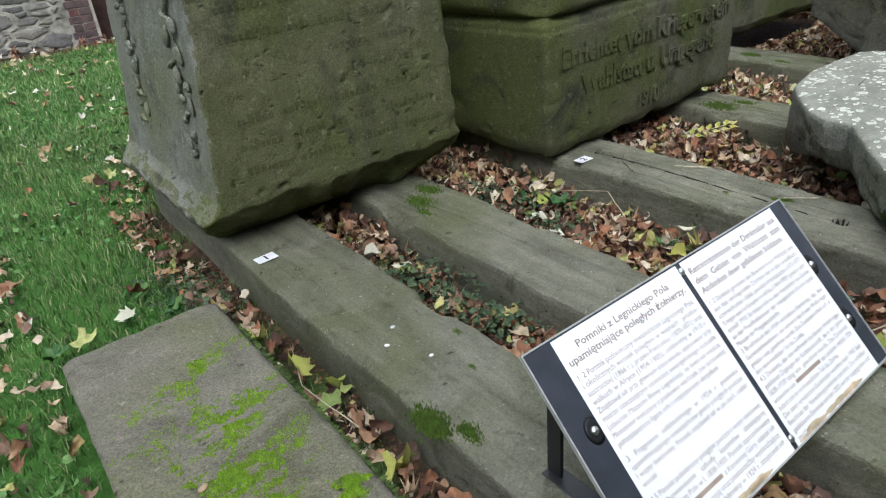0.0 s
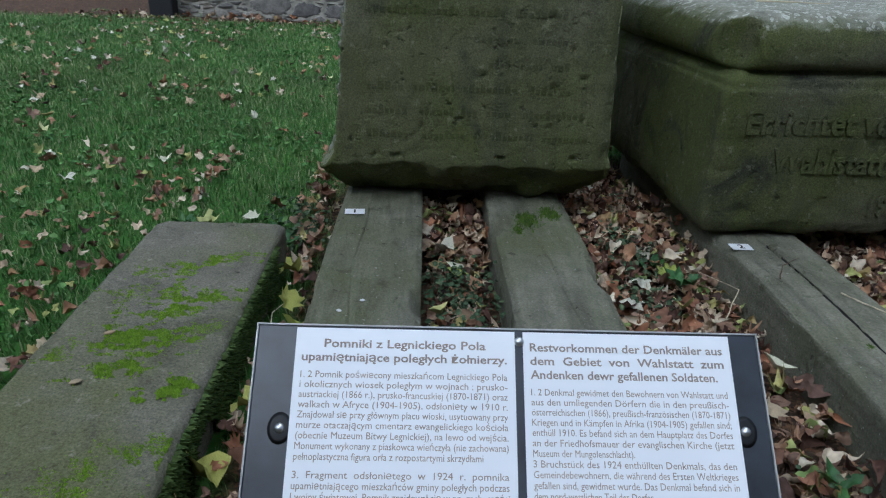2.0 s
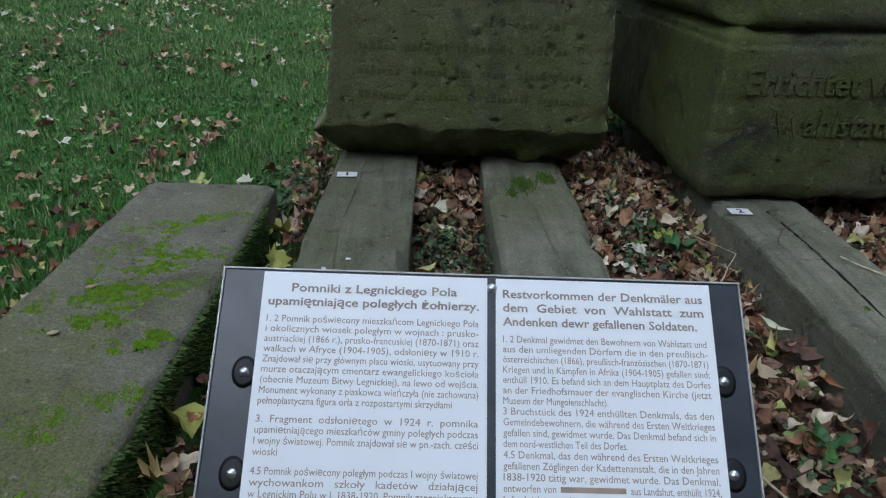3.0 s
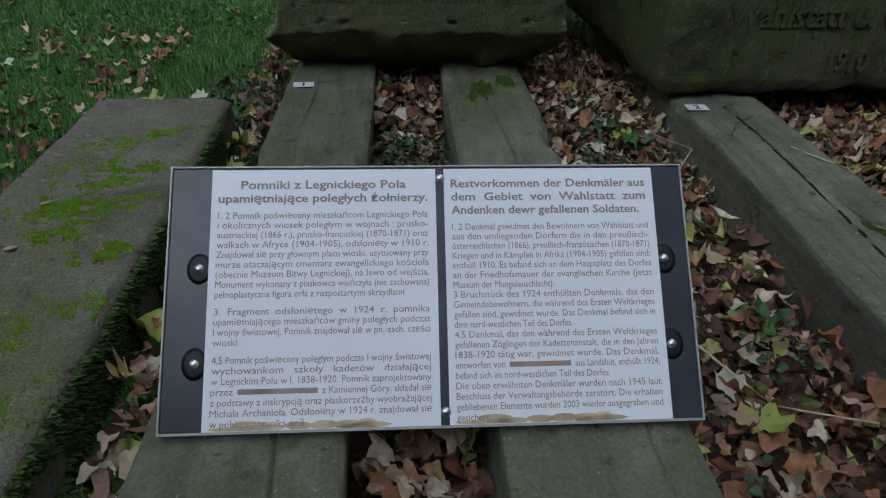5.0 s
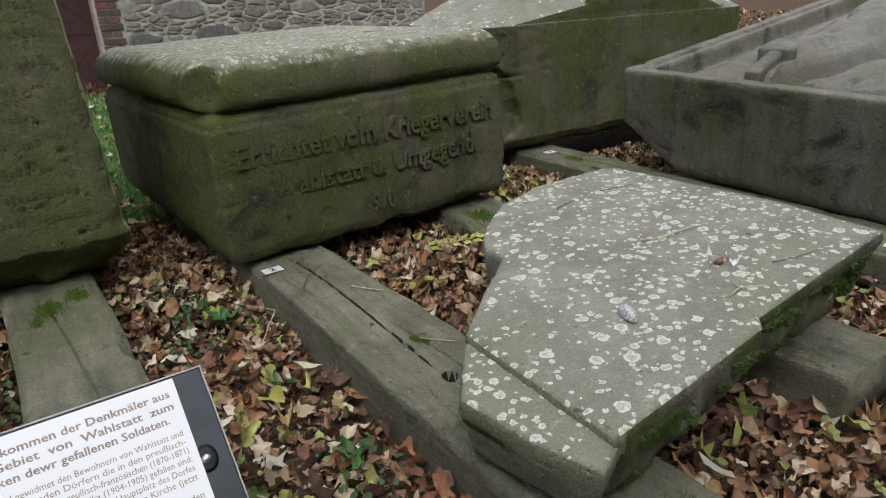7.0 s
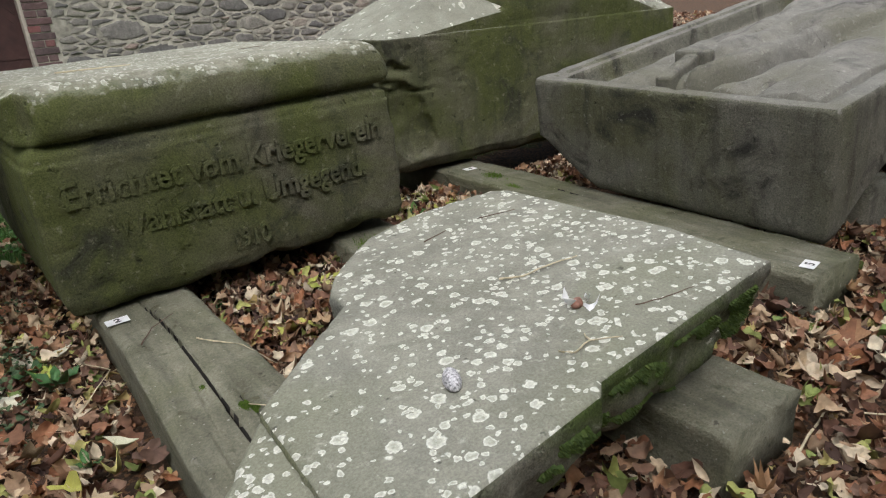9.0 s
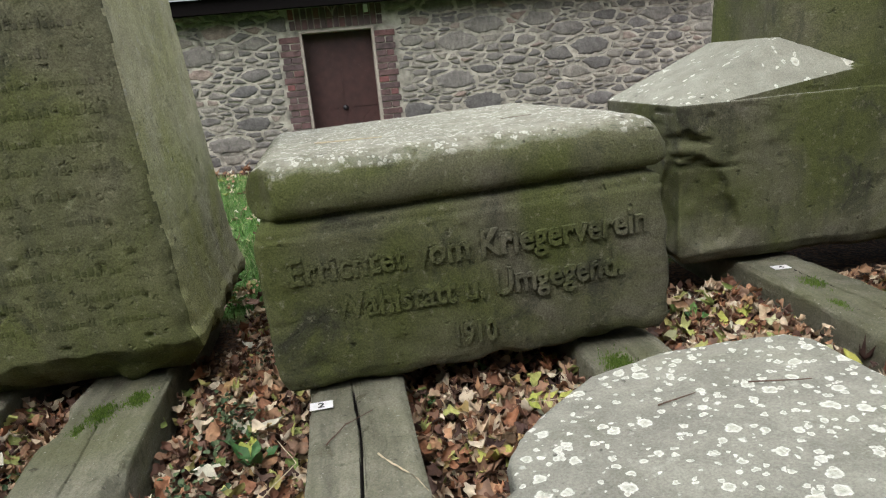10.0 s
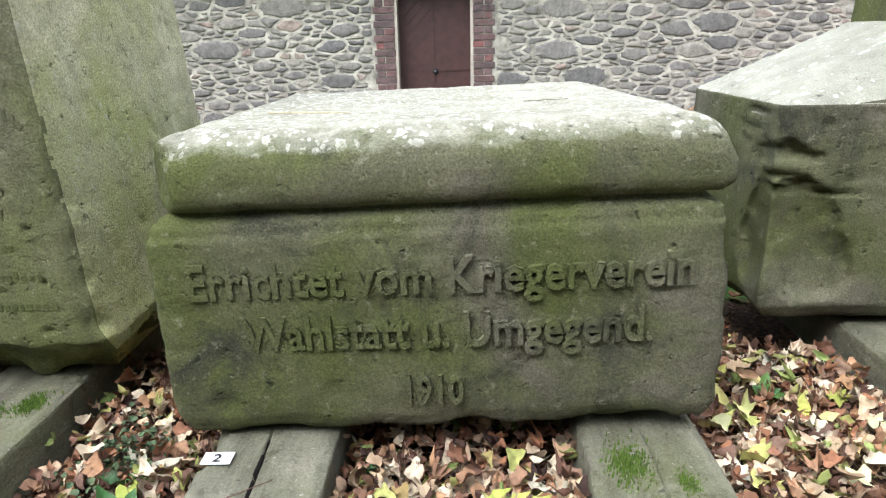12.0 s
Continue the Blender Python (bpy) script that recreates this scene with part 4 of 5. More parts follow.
def build_board():
    # local x along the board, y up its slope
    tilt = pose(0.9695, 0.427, 0.343, 45, 0, 0.1)
    root = base_of("information_board", SITE @ tilt, "sloping information board with two printed white pages", "information board")
    box("back_plate", -0.3675, 0.3675, -0.182, 0.182, -0.006, 0.0, BLACK, root, 0.0015)
    rim = [box_data(-0.370, 0.370, -0.1855, -0.1822, -0.0055, 0.002), box_data(-0.370, 0.370, 0.1822, 0.1845, -0.0055, 0.002), box_data(-0.370, -0.3677, -0.1822, 0.1822, -0.0055, 0.002), box_data(0.3677, 0.370, -0.1822, 0.1822, -0.0055, 0.002)]
    mesh_ob("cover_edge", *joined(rim), EDGE, root, False, "clear plastic edge of the cover")
    for x0, x1, lines in ((-0.312, 0.005, LEFT), (0.017, 0.325, RIGHT)):
        page = box("page", x0, x1, -0.182, 0.179, 0.0008, 0.0014, PAPER, root, label="laminated white page with printed text")
        a, b, y = x0 + 0.010, x1 - 0.012, 0.172
        step = 0.352 / (sum(1.42 if h else (0.7 if not t else 1.0) for h, t, *_ in lines) + 0.3)
        for head in (1, 0):
            pieces, y = [], 0.168
            for h, text, part_of, name in lines:
                y -= step * (1.42 if h else (0.7 if not text else 1.0))
                if h != head or not text:
                    continue
                width = (b - a) * part_of
                co, faces = lettering(text, step * (1.22 if h else 0.98), width, 0.0, bold=0.0003 if h else 0.0)
                start = (a + b) / 2 - width / 2 if h and lines is LEFT else a
                pieces.append((co * (1, 1, 0) + (start, y + step * 0.2, 0.0019), faces))
                if name:
                    # a person's name stands as a plain bar, the line goes on after it
                    k = 0.36 if name == 1 else 0.30
                    pieces.append(([(a + width + 0.006 + q * (b - a) * k, y + step * (0.25 + 0.5 * r), 0.0019) for q, r in ((0, 0), (1, 0), (1, 1), (0, 1))], [[0, 1, 2, 3]]))
                    rest = "z Kamiennej Góry, składał się" if name == 1 else "aus Landshut, enthüllt 1924,"
                    w2 = (b - a) * (1 - part_of - k) - 0.012
                    co, faces = lettering(rest, step * 0.98, w2)
                    pieces.append((co * (1, 1, 0) + (b - w2, y + step * 0.2, 0.0019), faces))
            mesh_ob("heading" if head else "text", *joined(pieces), INK if head else FADED, page, False, "dark brown bold heading" if head else "faded brown printed text")
        rng = random.Random(3)
        blots = []
        for _ in range(9):
            x, w, h = rng.uniform(x0 + 0.02, x1 - 0.02), rng.uniform(0.01, 0.035), rng.uniform(0.003, 0.009)
            ring = [(max(x0, min(x1, x + w * math.cos(t * 0.524) * rng.uniform(0.8, 1.1))), max(-0.1815, -0.182 + h * (1 + math.sin(t * 0.524)) * 0.8), 0.0017) for t in range(12)]
            blots.append((ring, [list(range(12))]))
        mesh_ob("damp_stain", *joined(blots), STAINED, page, False, "brownish damp stains along the page foot")
    for x, y, washer in ((-0.3246, 0.037, 1), (-0.3255, -0.093, 1), (0.333, 0.042, 1), (0.333, -0.080, 1), (0.0115, 0.1645, 0), (0.012, -0.1645, 0)):
        if washer:
            mesh_ob("washer", *dome(x, y, 0.0004, 0.017, 0.022, 0.0012, 18, 2), WASHER, root, True, "dark worn patch round the screw")
        mesh_ob("screw", *dome(x, y, 0.0014, 0.0072, 0.0072, 0.005, 14, 5), SCREW, root, True, "domed zinc screw head")
    mesh_ob("middle_strip", *box_data(0.0055, 0.0165, -0.182, 0.181, 0.0002, 0.0016), BLACK, root, False)
    # flat steel legs and feet, upright while the board slopes
    back = tilt.inverted()
    for u in (0.655, 1.285):
        for name, dims in (("leg", (u - 0.004, u + 0.004, 0.525, 0.555, 0.204, 0.425)), ("foot", (u - 0.018, u + 0.018, 0.42, 0.556, 0.2, 0.2045)), ("arm", (u - 0.004, u + 0.004, 0.33, 0.36, 0.204, 0.235))):
            vs, fs = box_data(*dims, 0.001)
            mesh_ob(name, [tuple(back @ Vector(p)) for p in vs], fs, STEEL, root, False, "flat black steel bar")


build_board()

# the outbuilding behind: rubble wall, brick door surround, door, eave
WALL_Y = 8.5
DOOR = (-0.19, 0.64, 1.57)
YARD = pose(0.2, 8.39, 0, 0, 0, 12.5) @ pose(-0.2, -WALL_Y, 0)


def clip(poly, a, b, c):
    """The part of a polygon where a x + b z <= c."""
    out = []
    for i, p in enumerate(poly):
        q = poly[(i + 1) % len(poly)]
        dp, dq = a * p[0] + b * p[1] - c, a * q[0] + b * q[1] - c
        if dp <= 0:
            out.append(p)
        if dp * dq < 0:
            k = dp / (dp - dq)
            out.append((p[0] + (q[0] - p[0]) * k, p[1] + (q[1] - p[1]) * k))
    return out


def rubble_cells(x0, x1, z0, z1, seed, size):
    """Uneven cells of a rubble wall: a weighted cell pattern, wider than high."""
    rng = random.Random(seed)
    area, pts = (x1 - x0) * (z1 - z0), []
    tries = 0
    while tries < int(area / (size * size) * 9):
        tries += 1
        x, z, r = rng.uniform(x0, x1), rng.uniform(z0, z1), size * rng.choice((0.35, 0.4, 0.5, 0.55, 0.65, 0.75, 0.9, 1.15, 1.45))
        if all(((x - a) / 2.3) ** 2 + (z - b) ** 2 > (0.62 * (r + s)) ** 2 * 0.62 for a, b, s in pts):
            pts.append((x, z, r))
    cells = []
    for x, z, r in pts:
        poly = [(x0, z0), (x1, z0), (x1, z1), (x0, z1)]
        for a, b, s in pts:
            if (a, b) == (x, z) or abs(a - x) > 1.2 or abs(b - z) > 0.7:
                continue
            dx, dz = (a - x) / 5.3, b - z
            mid = 0.5 * ((a * a - x * x) / 5.3 + b * b - z * z) + 0.35 * (r * r - s * s)
            poly = clip(poly, dx, dz, mid)
            if len(poly) < 3:
                break
        if len(poly) >= 3:
            cells.append((x, z, poly))
    return cells


def stone_data(poly, rng):
    """One fieldstone of a wall: a rounded outline that swells out of the mortar."""
    c = np.mean(poly, axis=0)
    pts = [np.array(p) for p in poly]
    pts = [q for i, p in enumerate(pts) for q in (p * 0.94 + pts[(i + 1) % len(pts)] * 0.06, p * 0.66 + pts[(i + 1) % len(pts)] * 0.34, p * 0.34 + pts[(i + 1) % len(pts)] * 0.66, p * 0.06 + pts[(i + 1) % len(pts)] * 0.94)]
    d = [p - c for p in pts]
    gap = rng.uniform(0.005, 0.022)
    out = [p * max(0.25, 1 - gap / max(0.02, np.linalg.norm(p))) * rng.uniform(0.86, 1.06) for p in d]
    deep = rng.uniform(0.004, 0.018)
    verts = [(p[0], 0.012, p[1]) for p in out] + [(p[0] * 0.93, -deep * rng.uniform(0.35, 0.6), p[1] * 0.93) for p in out] + [(p[0] * 0.74, -deep * rng.uniform(0.85, 1.15), p[1] * 0.74) for p in out] + [(0, -deep * 1.1, 0)]
    n = len(out)
    faces = []
    for r in range(2):
        faces += [[r * n + i, r * n + (i + 1) % n, (r + 1) * n + (i + 1) % n, (r + 1) * n + i] for i in range(n)]
    faces += [[2 * n + i, 2 * n + (i + 1) % n, 3 * n] for i in range(n)]
    return c, verts, faces


def build_wall():
    x0, x1, zt = -4.0, 5.1, 1.86
    da, db, dz = DOOR
    parts = [box_data(x0, da - 0.03, WALL_Y, WALL_Y + 0.5, -0.15, zt), box_data(db + 0.03, x1, WALL_Y, WALL_Y + 0.5, -0.15, zt), box_data(da - 0.03, db + 0.03, WALL_Y, WALL_Y + 0.5, dz + 0.03, zt)]
    wall = tagged(mesh_ob("wall_north", *joined(parts), MORTAR, None, False), "rubble fieldstone wall in pale lime mortar", "wall", kind="structure")
    wall.matrix_basis = YARD
    rng = random.Random(21)
    # brick toothing beside the door and a soldier course over it
    bricks = []
    for i in range(21):
        z = 0.0 + 0.0775 * i
        if z > dz - 0.03:
            break
        # a stretcher, then two headers, course by course
        for e, w in ((0.0, 0.24),) if i % 2 else ((0.0, 0.114), (0.125, 0.09)):
            bricks += [(da - 0.035 - e - w, da - 0.035 - e, z, z + 0.067), (db + 0.035 + e, db + 0.035 + e + w, z, z + 0.067)]
    x = da - 0.13
    k = 0
    while x < db + 0.1:
        z = dz + 0.045
        cut = (0.0,) if k % 2 else (0.0, 0.118)
        for j, c in enumerate(cut):
            bricks.append((x, x + 0.062, z + c, z + (0.235 if len(cut) == 1 else (0.105 if j == 0 else 0.235))))
        x += 0.0745
        k += 1
    for a, b, c, d in bricks:
        e = [rng.uniform(-0.004, 0.004) for _ in range(4)]
        mesh_ob("brick", *box_data(a + e[0], b + e[1], WALL_Y - 0.012 + e[2], WALL_Y + 0.03, c, d + e[3] * 0.5, 0.004), BRICK, wall, False)
    def in_brick(x, z):
        return da - 0.29 < x < db + 0.29 and z < dz + 0.04 or da - 0.16 < x < db + 0.16 and z < dz + 0.30
    singles, rest = 0, []
    cells = rubble_cells(x0, x1, -0.1, zt, 7, 0.11)
    cells.sort(key=lambda c: abs(c[0] - 1.2))
    for x, z, poly in cells:
        if in_brick(x, z):
            continue
        poly2 = poly
        if z < dz + 0.04:
            if x < da and max(p[0] for p in poly) > da - 0.28:
                poly2 = clip(poly, 1, 0, da - 0.285)
            elif x > db and min(p[0] for p in poly) < db + 0.28:
                poly2 = clip(poly, -1, 0, -(db + 0.285))
        elif da - 0.4 < x < db + 0.4:
            poly2 = clip(poly, 1, 0, da - 0.15) if x < da else clip(poly, -1, 0, -(db + 0.15))
        if len(poly2) < 3:
            continue
        c, vs, fs = stone_data(poly2, rng)
        if singles < 300:
            ob = mesh_ob("fieldstone", vs, fs, FIELDSTONE, wall, True)
            ob.location = (c[0], WALL_Y, c[1])
            singles += 1
        else:
            rest.append(([(a + c[0], b + WALL_Y, d + c[1]) for a, b, d in vs], fs))
    if rest:
        far = mesh_ob("far_fieldstones", *joined(rest), FIELDSTONE, wall, True)
        far["kind"] = "stuff"
    # door of slanting boards round a middle point
    door = tagged(new("door_1"), "dark red wooden door with boards in nested diamonds", "door", kind="structure")
    door.matrix_basis = YARD
    box("door_backing", da, db, WALL_Y + 0.20, WALL_Y + 0.23, 0.0, dz, DOORPAINT, door)
    mid, half, zc = (da + db) / 2, (db - da) / 2, 0.66
    for sx in (-1, 1):
        for sz in (-1, 1):
            for i in range(16):
                a, b = 0.085 * i, 0.085 * (i + 1) - 0.004
                quad = [(0.004, 0.004), (half, 0.004), (half, 1.0), (0.004, 1.0)]
                quad = clip(quad, 0, 1, (dz - zc) if sz > 0 else zc)
                quad = clip(clip(quad, 0.72, 0.69, b), -0.72, -0.69, -a)
                if len(quad) < 3:
                    continue
                f = [(mid + sx * p, zc + sz * q) for p, q in quad]
                n = len(f)
                vs = [(p, WALL_Y + 0.188, q) for p, q in f] + [(p, WALL_Y + 0.201, q) for p, q in f]
                order = list(range(n)) if sx * sz > 0 else list(range(n))[::-1]
                fs = [order] + [[j, j + n, (j + 1) % n + n, (j + 1) % n] for j in range(n)]
                mesh_ob("board", vs, fs, DOORPAINT, door, False)
    vs, fs = dome(0, 0, 0, 0.035, 0.035, 0.04, 12, 5)
    mesh_ob("door_knob", [(mid + a, WALL_Y + 0.186 - c, zc + b) for a, b, c in vs], fs, STEEL, door, True, "round dark door knob")
    for name, dims in (("frame_jamb", (da - 0.03, da, WALL_Y - 0.004, WALL_Y + 0.24, 0, dz)), ("frame_jamb", (db, db + 0.03, WALL_Y - 0.004, WALL_Y + 0.24, 0, dz)), ("frame_head", (da - 0.03, db + 0.03, WALL_Y - 0.004, WALL_Y + 0.24, dz, dz + 0.03))):
        box(name, *dims, DOORFRAME, door, 0.004, "pale door frame")
    # eave and roof
    eave = tagged(new("roof"), "low roof over the wall, its dark eave board blackened for shade", "roof", kind="structure")
    eave.matrix_basis = YARD
    box("eave_board", x0 - 0.3, x1 + 0.25, WALL_Y - 0.30, WALL_Y - 0.26, 1.84, 2.0, EAVE, eave, 0.004)
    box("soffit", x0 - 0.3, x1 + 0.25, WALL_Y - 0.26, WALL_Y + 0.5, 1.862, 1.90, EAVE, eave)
    vs = [(x0 - 0.3, WALL_Y - 0.36, 2.0), (x1 + 0.25, WALL_Y - 0.36, 2.0), (x1 + 0.25, WALL_Y + 4, 4.0), (x0 - 0.3, WALL_Y + 4, 4.0)]
    mesh_ob("roof_surface", vs + [(a, b, c + 0.05) for a, b, c in vs], [[3, 2, 1, 0], [4, 5, 6, 7], [0, 1, 5, 4], [1, 2, 6, 5], [2, 3, 7, 6], [3, 0, 4, 7]], ROOFING, eave, False)
    # plain walls close the building, cut under the roof
    for name, xa, xb in (("wall_west", x0, x0 + 0.5), ("wall_east", x1 - 0.5, x1)):
        prof = [(WALL_Y + 0.5, -0.15), (WALL_Y + 4, -0.15), (WALL_Y + 4, 3.95), (WALL_Y + 0.5, 2.32)]
        vs = [(x, y, z) for x in (xa, xb) for y, z in prof]
        side = mesh_ob(name, vs, [[3, 2, 1, 0], [4, 5, 6, 7], [0, 1, 5, 4], [1, 2, 6, 5], [2, 3, 7, 6], [3, 0, 4, 7]], MORTAR, None, False)
        side.matrix_basis = YARD
        tagged(side, "rendered side wall of the outbuilding", "wall", kind="structure")
    # small fittings over the door
    plate = base_of("wall_plate", YARD @ pose(0.60, WALL_Y - 0.03, 1.80), "small white plate on the brick lintel", "wall plate")
    box("plate", -0.025, 0.025, 0.0, 0.018, -0.045, 0.045, CARD, plate, 0.004)
    hook = base_of("wall_hook", YARD @ pose(0.20, WALL_Y - 0.03, 1.80), "pale bent bracket on the brick lintel", "bracket")
    mesh_ob("arm", *tube([(0.0, 0.02, -0.07), (0.0, -0.03, -0.04), (0.01, -0.05, 0.0), (0.05, -0.04, 0.05)], 0.014, 8), DOORFRAME, hook)
    mesh_ob("prong", *tube([(0.0, -0.03, -0.03), (-0.03, -0.05, 0.02), (-0.05, -0.05, 0.05)], 0.010, 8), DOORFRAME, hook)
    post = base_of("corner_post", YARD @ pose(-4.08, WALL_Y - 0.12, 0.0), "dark iron post at the wall's corner", "post")
    box("shaft", -0.14, 0.14, -0.1, 0.1, -0.05, 1.86, PIPE, post, 0.02)


build_wall()

# a plain unseen wall, added south of the yard to darken the stones' fronts
tagged(mesh_ob("wall_south", *box_data(-16, 18, -4.4, -4.0, -0.2, 5.5), RELIEF, None, False), "plain unseen wall added to block the southern sky", "wall", kind="structure")

# leaves, grass and small plants
MAPLE = [(0.0, -0.42), (0.10, -0.30), (0.34, -0.36), (0.27, -0.18), (0.50, 0.05), (0.33, 0.06), (0.40, 0.30), (0.18, 0.22), (0.0, 0.56), (-0.18, 0.22), (-0.40, 0.30), (-0.33, 0.06), (-0.50, 0.05), (-0.27, -0.18), (-0.34, -0.36), (-0.10, -0.30)]
OVAL = [(0.0, -0.5), (0.17, -0.32), (0.26, -0.05), (0.2, 0.25), (0.0, 0.55), (-0.2, 0.25), (-0.26, -0.05), (-0.17, -0.32)]


def ragged(seed, lobes=5, deep=0.16, points=18):
    """A torn, lobed leaf outline."""
    rng = random.Random(seed)
    out = []
    for i in range(points):
        t = 2 * math.pi * i / points
        r = 0.42 + deep * math.cos(lobes * t + seed) + rng.uniform(-0.04, 0.04)
        out.append((r * math.sin(t) * 0.85, r * math.cos(t)))
    return out


def leaf_shape(outline, curl, fold, seed):
    """A dry leaf: outline, half-way ring and middle, curled up."""
    rng = random.Random(seed)
    pts = [(x * k + rng.uniform(-0.03, 0.03), y * k + rng.uniform(-0.03, 0.03)) for k in (1.0, 0.55) for x, y in outline] + [(0.0, 0.0)]
    a = rng.uniform(0, 3.14)
    verts = []
    for x, y in pts:
        d = x * math.cos(a) + y * math.sin(a)
        z = curl * d * d * 2.2 + fold * abs(x) + 0.12 * math.sin(x * 9 + seed) * math.sin(y * 8 + seed * 2) + 0.10 * noise.noise(Vector((x * 5 + seed, y * 5, seed)))
        verts.append((x * (1 - 0.3 * min(1.2, abs(curl))), y, z))
    n = len(outline)
    faces = [[i, (i + 1) % n, (i + 1) % n + n, i + n] for i in range(n)] + [[n + i, n + (i + 1) % n, 2 * n] for i in range(n)]
    return np.array(verts), faces


SHAPES = [leaf_shape(ragged(i, 3 + i % 3, 0.04 + 0.02 * (i % 5), 16), (0.8, 0.4, 1.2, -0.6, 0.6)[i % 5], (0.08, 0.2, 0.12, 0.0)[i % 4], i + 1) for i in range(14)] + [leaf_shape(OVAL, 1.3, 0.6, 5), leaf_shape(MAPLE, 1.4, 0.5, 3)]
FLAT = [leaf_shape(ragged(53, 5, 0.13), 0.4, 0.1, 11), leaf_shape(ragged(51, 5, 0.15), -0.6, 0.3, 12), leaf_shape(MAPLE, 0.3, 0.1, 13), leaf_shape(ragged(52, 5, 0.12), 0.9, 0.4, 14), leaf_shape(ragged(54, 3, 0.06), 1.0, 0.1, 15), leaf_shape(OVAL, 0.9, 0.6, 16)]


def scatter(name, spots, shapes, material, seed, parent=None):
    """Many leaves as one mesh: spots of (x, y, z, size, tilt)."""
    rng = random.Random(seed)
    verts, faces, n = [], [], 0
    for x, y, z, size, lean in spots:
        v, f = shapes[rng.randrange(len(shapes))]
        m = np.array(Euler((rng.gauss(0, lean), rng.gauss(0, lean), rng.uniform(0, 6.3))).to_matrix())
        verts.append((v * size) @ m.T + (x, y, z))
        faces += [[i + n for i in q] for q in f]
        n += len(v)
    return mesh_ob(name, np.concatenate(verts), faces, material, parent)


BLOCKED = [(0.04, 0.44, -0.2, 1.56, 0.2), (0.54, 1.43, 1.86, 2.62, 9), (1.7, 2.81, 1.6, 2.84, 9), (3.2, 5.15, 2.1, 2.6, 9), (3.6, 5.6, 0.7, 1.6, 9)] + [(a, b, v0, v0 + 2.6, 0.2) for a, b, v0, *_ in SLEEPERS]


def blocked(u, v, edge=0.02):
    return any(a - edge < u < b + edge and c - edge < v < d + edge for a, b, c, d, _ in BLOCKED)


def build_litter():
    rng = random.Random(8)
    near, far = [], []
    while len(near) < 20000:
        u, v = rng.uniform(0.40, 5.6), rng.uniform(-0.7, 3.0)
        if u < 0.58 and rng.random() < 0.45 or blocked(u, v) or (v > 2.6 and rng.random() < 0.7):
            continue
        x, y = to_world(u, v)
        near.append((x, y, ground_height(x, y) + rng.uniform(0.005, 0.066), rng.uniform(0.016, 0.038) if rng.random() < 0.55 else rng.uniform(0.038, 0.075), 0.55))
    while len(far) < 5200:
        x, y = rng.uniform(-5, 14), rng.uniform(1.5, 14)
        u, v = to_site(x, y)
        strip = 7.72 < v < 8.12 and u < 7.2
        if v > 8.1 and u < 7.2 or not (strip or (u > 5.0 + noise.noise(Vector((x, y, 0))))):
            continue
        far.append((x, y, ground_height(x, y) + rng.uniform(0.005, 0.05), rng.uniform(0.06, 0.13), 0.45))
    while len(far) < 5800:
        u, v = rng.uniform(2.0, 5.5), rng.uniform(-1.6, 0.4)
        x, y = to_world(u, v)
        if not blocked(u, v):
            far.append((x, y, ground_height(x, y) + rng.uniform(0.01, 0.06), rng.uniform(0.06, 0.12), 0.45))
    for a, b, c, d, count in ((2.03, 2.55, 1.25, 1.78, 650), (2.84, 3.36, 1.5, 2.15, 450), (1.33, 1.74, 1.5, 2.1, 350), (0.85, 1.05, 1.6, 1.95, 150)):
        for _ in range(count):
            x, y = to_world(rng.uniform(a, b), rng.uniform(c, d))
            near.append((x, y, ground_height(x, y) + rng.uniform(0.03, 0.10), rng.uniform(0.022, 0.07), 0.6))
    for _ in range(1800):
        u, v = rng.uniform(0.2, 7.0), rng.uniform(-4.0, -0.6)
        x, y = to_world(u, v)
        if y > -3.9:
            far.append((x, y, ground_height(x, y) + rng.uniform(0.005, 0.04), rng.uniform(0.05, 0.10), 0.45))
    for name, spots in (("leaf_litter", near), ("distant_leaf_litter", far)):
        tagged(scatter(name, spots, SHAPES, DRY, 4), "brown and tan dry autumn leaves covering the ground", "leaf litter", kind="stuff")
    lawn = []
    while len(lawn) < 1500:
        x, y = rng.uniform(-7, 2.6), rng.uniform(0.6, 8.4)
        u, v = to_site(x, y)
        if v > 7.8 or u > 0.35 and v < 2.8 or blocked(u, v) or noise.noise(Vector((x * 0.9, y * 0.9, 2))) < -0.25:
            continue
        lawn.append((x, y, ground_height(x, y) + rng.uniform(0.02, 0.05), rng.uniform(0.035, 0.08), 0.4))
    drift = []
    while len(drift) < 420:
        u, v = rng.uniform(-0.75, 0.03), rng.uniform(-0.5, 2.6)
        if rng.random() < 0.25 + 0.75 * max(0.0, 1 + u / 0.6) and not blocked(u, v, 0.0):
            x, y = to_world(u, v)
            drift.append((x, y, ground_height(x, y) + rng.uniform(0.02, 0.05), rng.uniform(0.025, 0.06), 0.45))
    tagged(scatter("drifted_leaves", drift, SHAPES, DRY, 12), "brown leaves drifted in the grass beside the flat stone", "leaves", kind="stuff")
    broad = [leaf_shape(ragged(61, 5, 0.14), 0.5, 0.3, 41), leaf_shape(MAPLE, 0.4, 0.3, 42), leaf_shape(ragged(62, 4, 0.10), 0.8, 0.3, 43), leaf_shape(ragged(63, 5, 0.16), -0.5, 0.2, 44)]
    tagged(scatter("scattered_lawn_leaves", lawn[:700], broad, DRY, 5), "brown leaves scattered over the lawn", "leaves", kind="stuff")
    tagged(scatter("pale_lawn_leaves", lawn[700:1370], broad, PALE, 6), "pale leaves scattered over the lawn", "leaves", kind="stuff")
    meshes = [mesh_of("fallen_leaf", v, f, PALE) for v, f in FLAT]
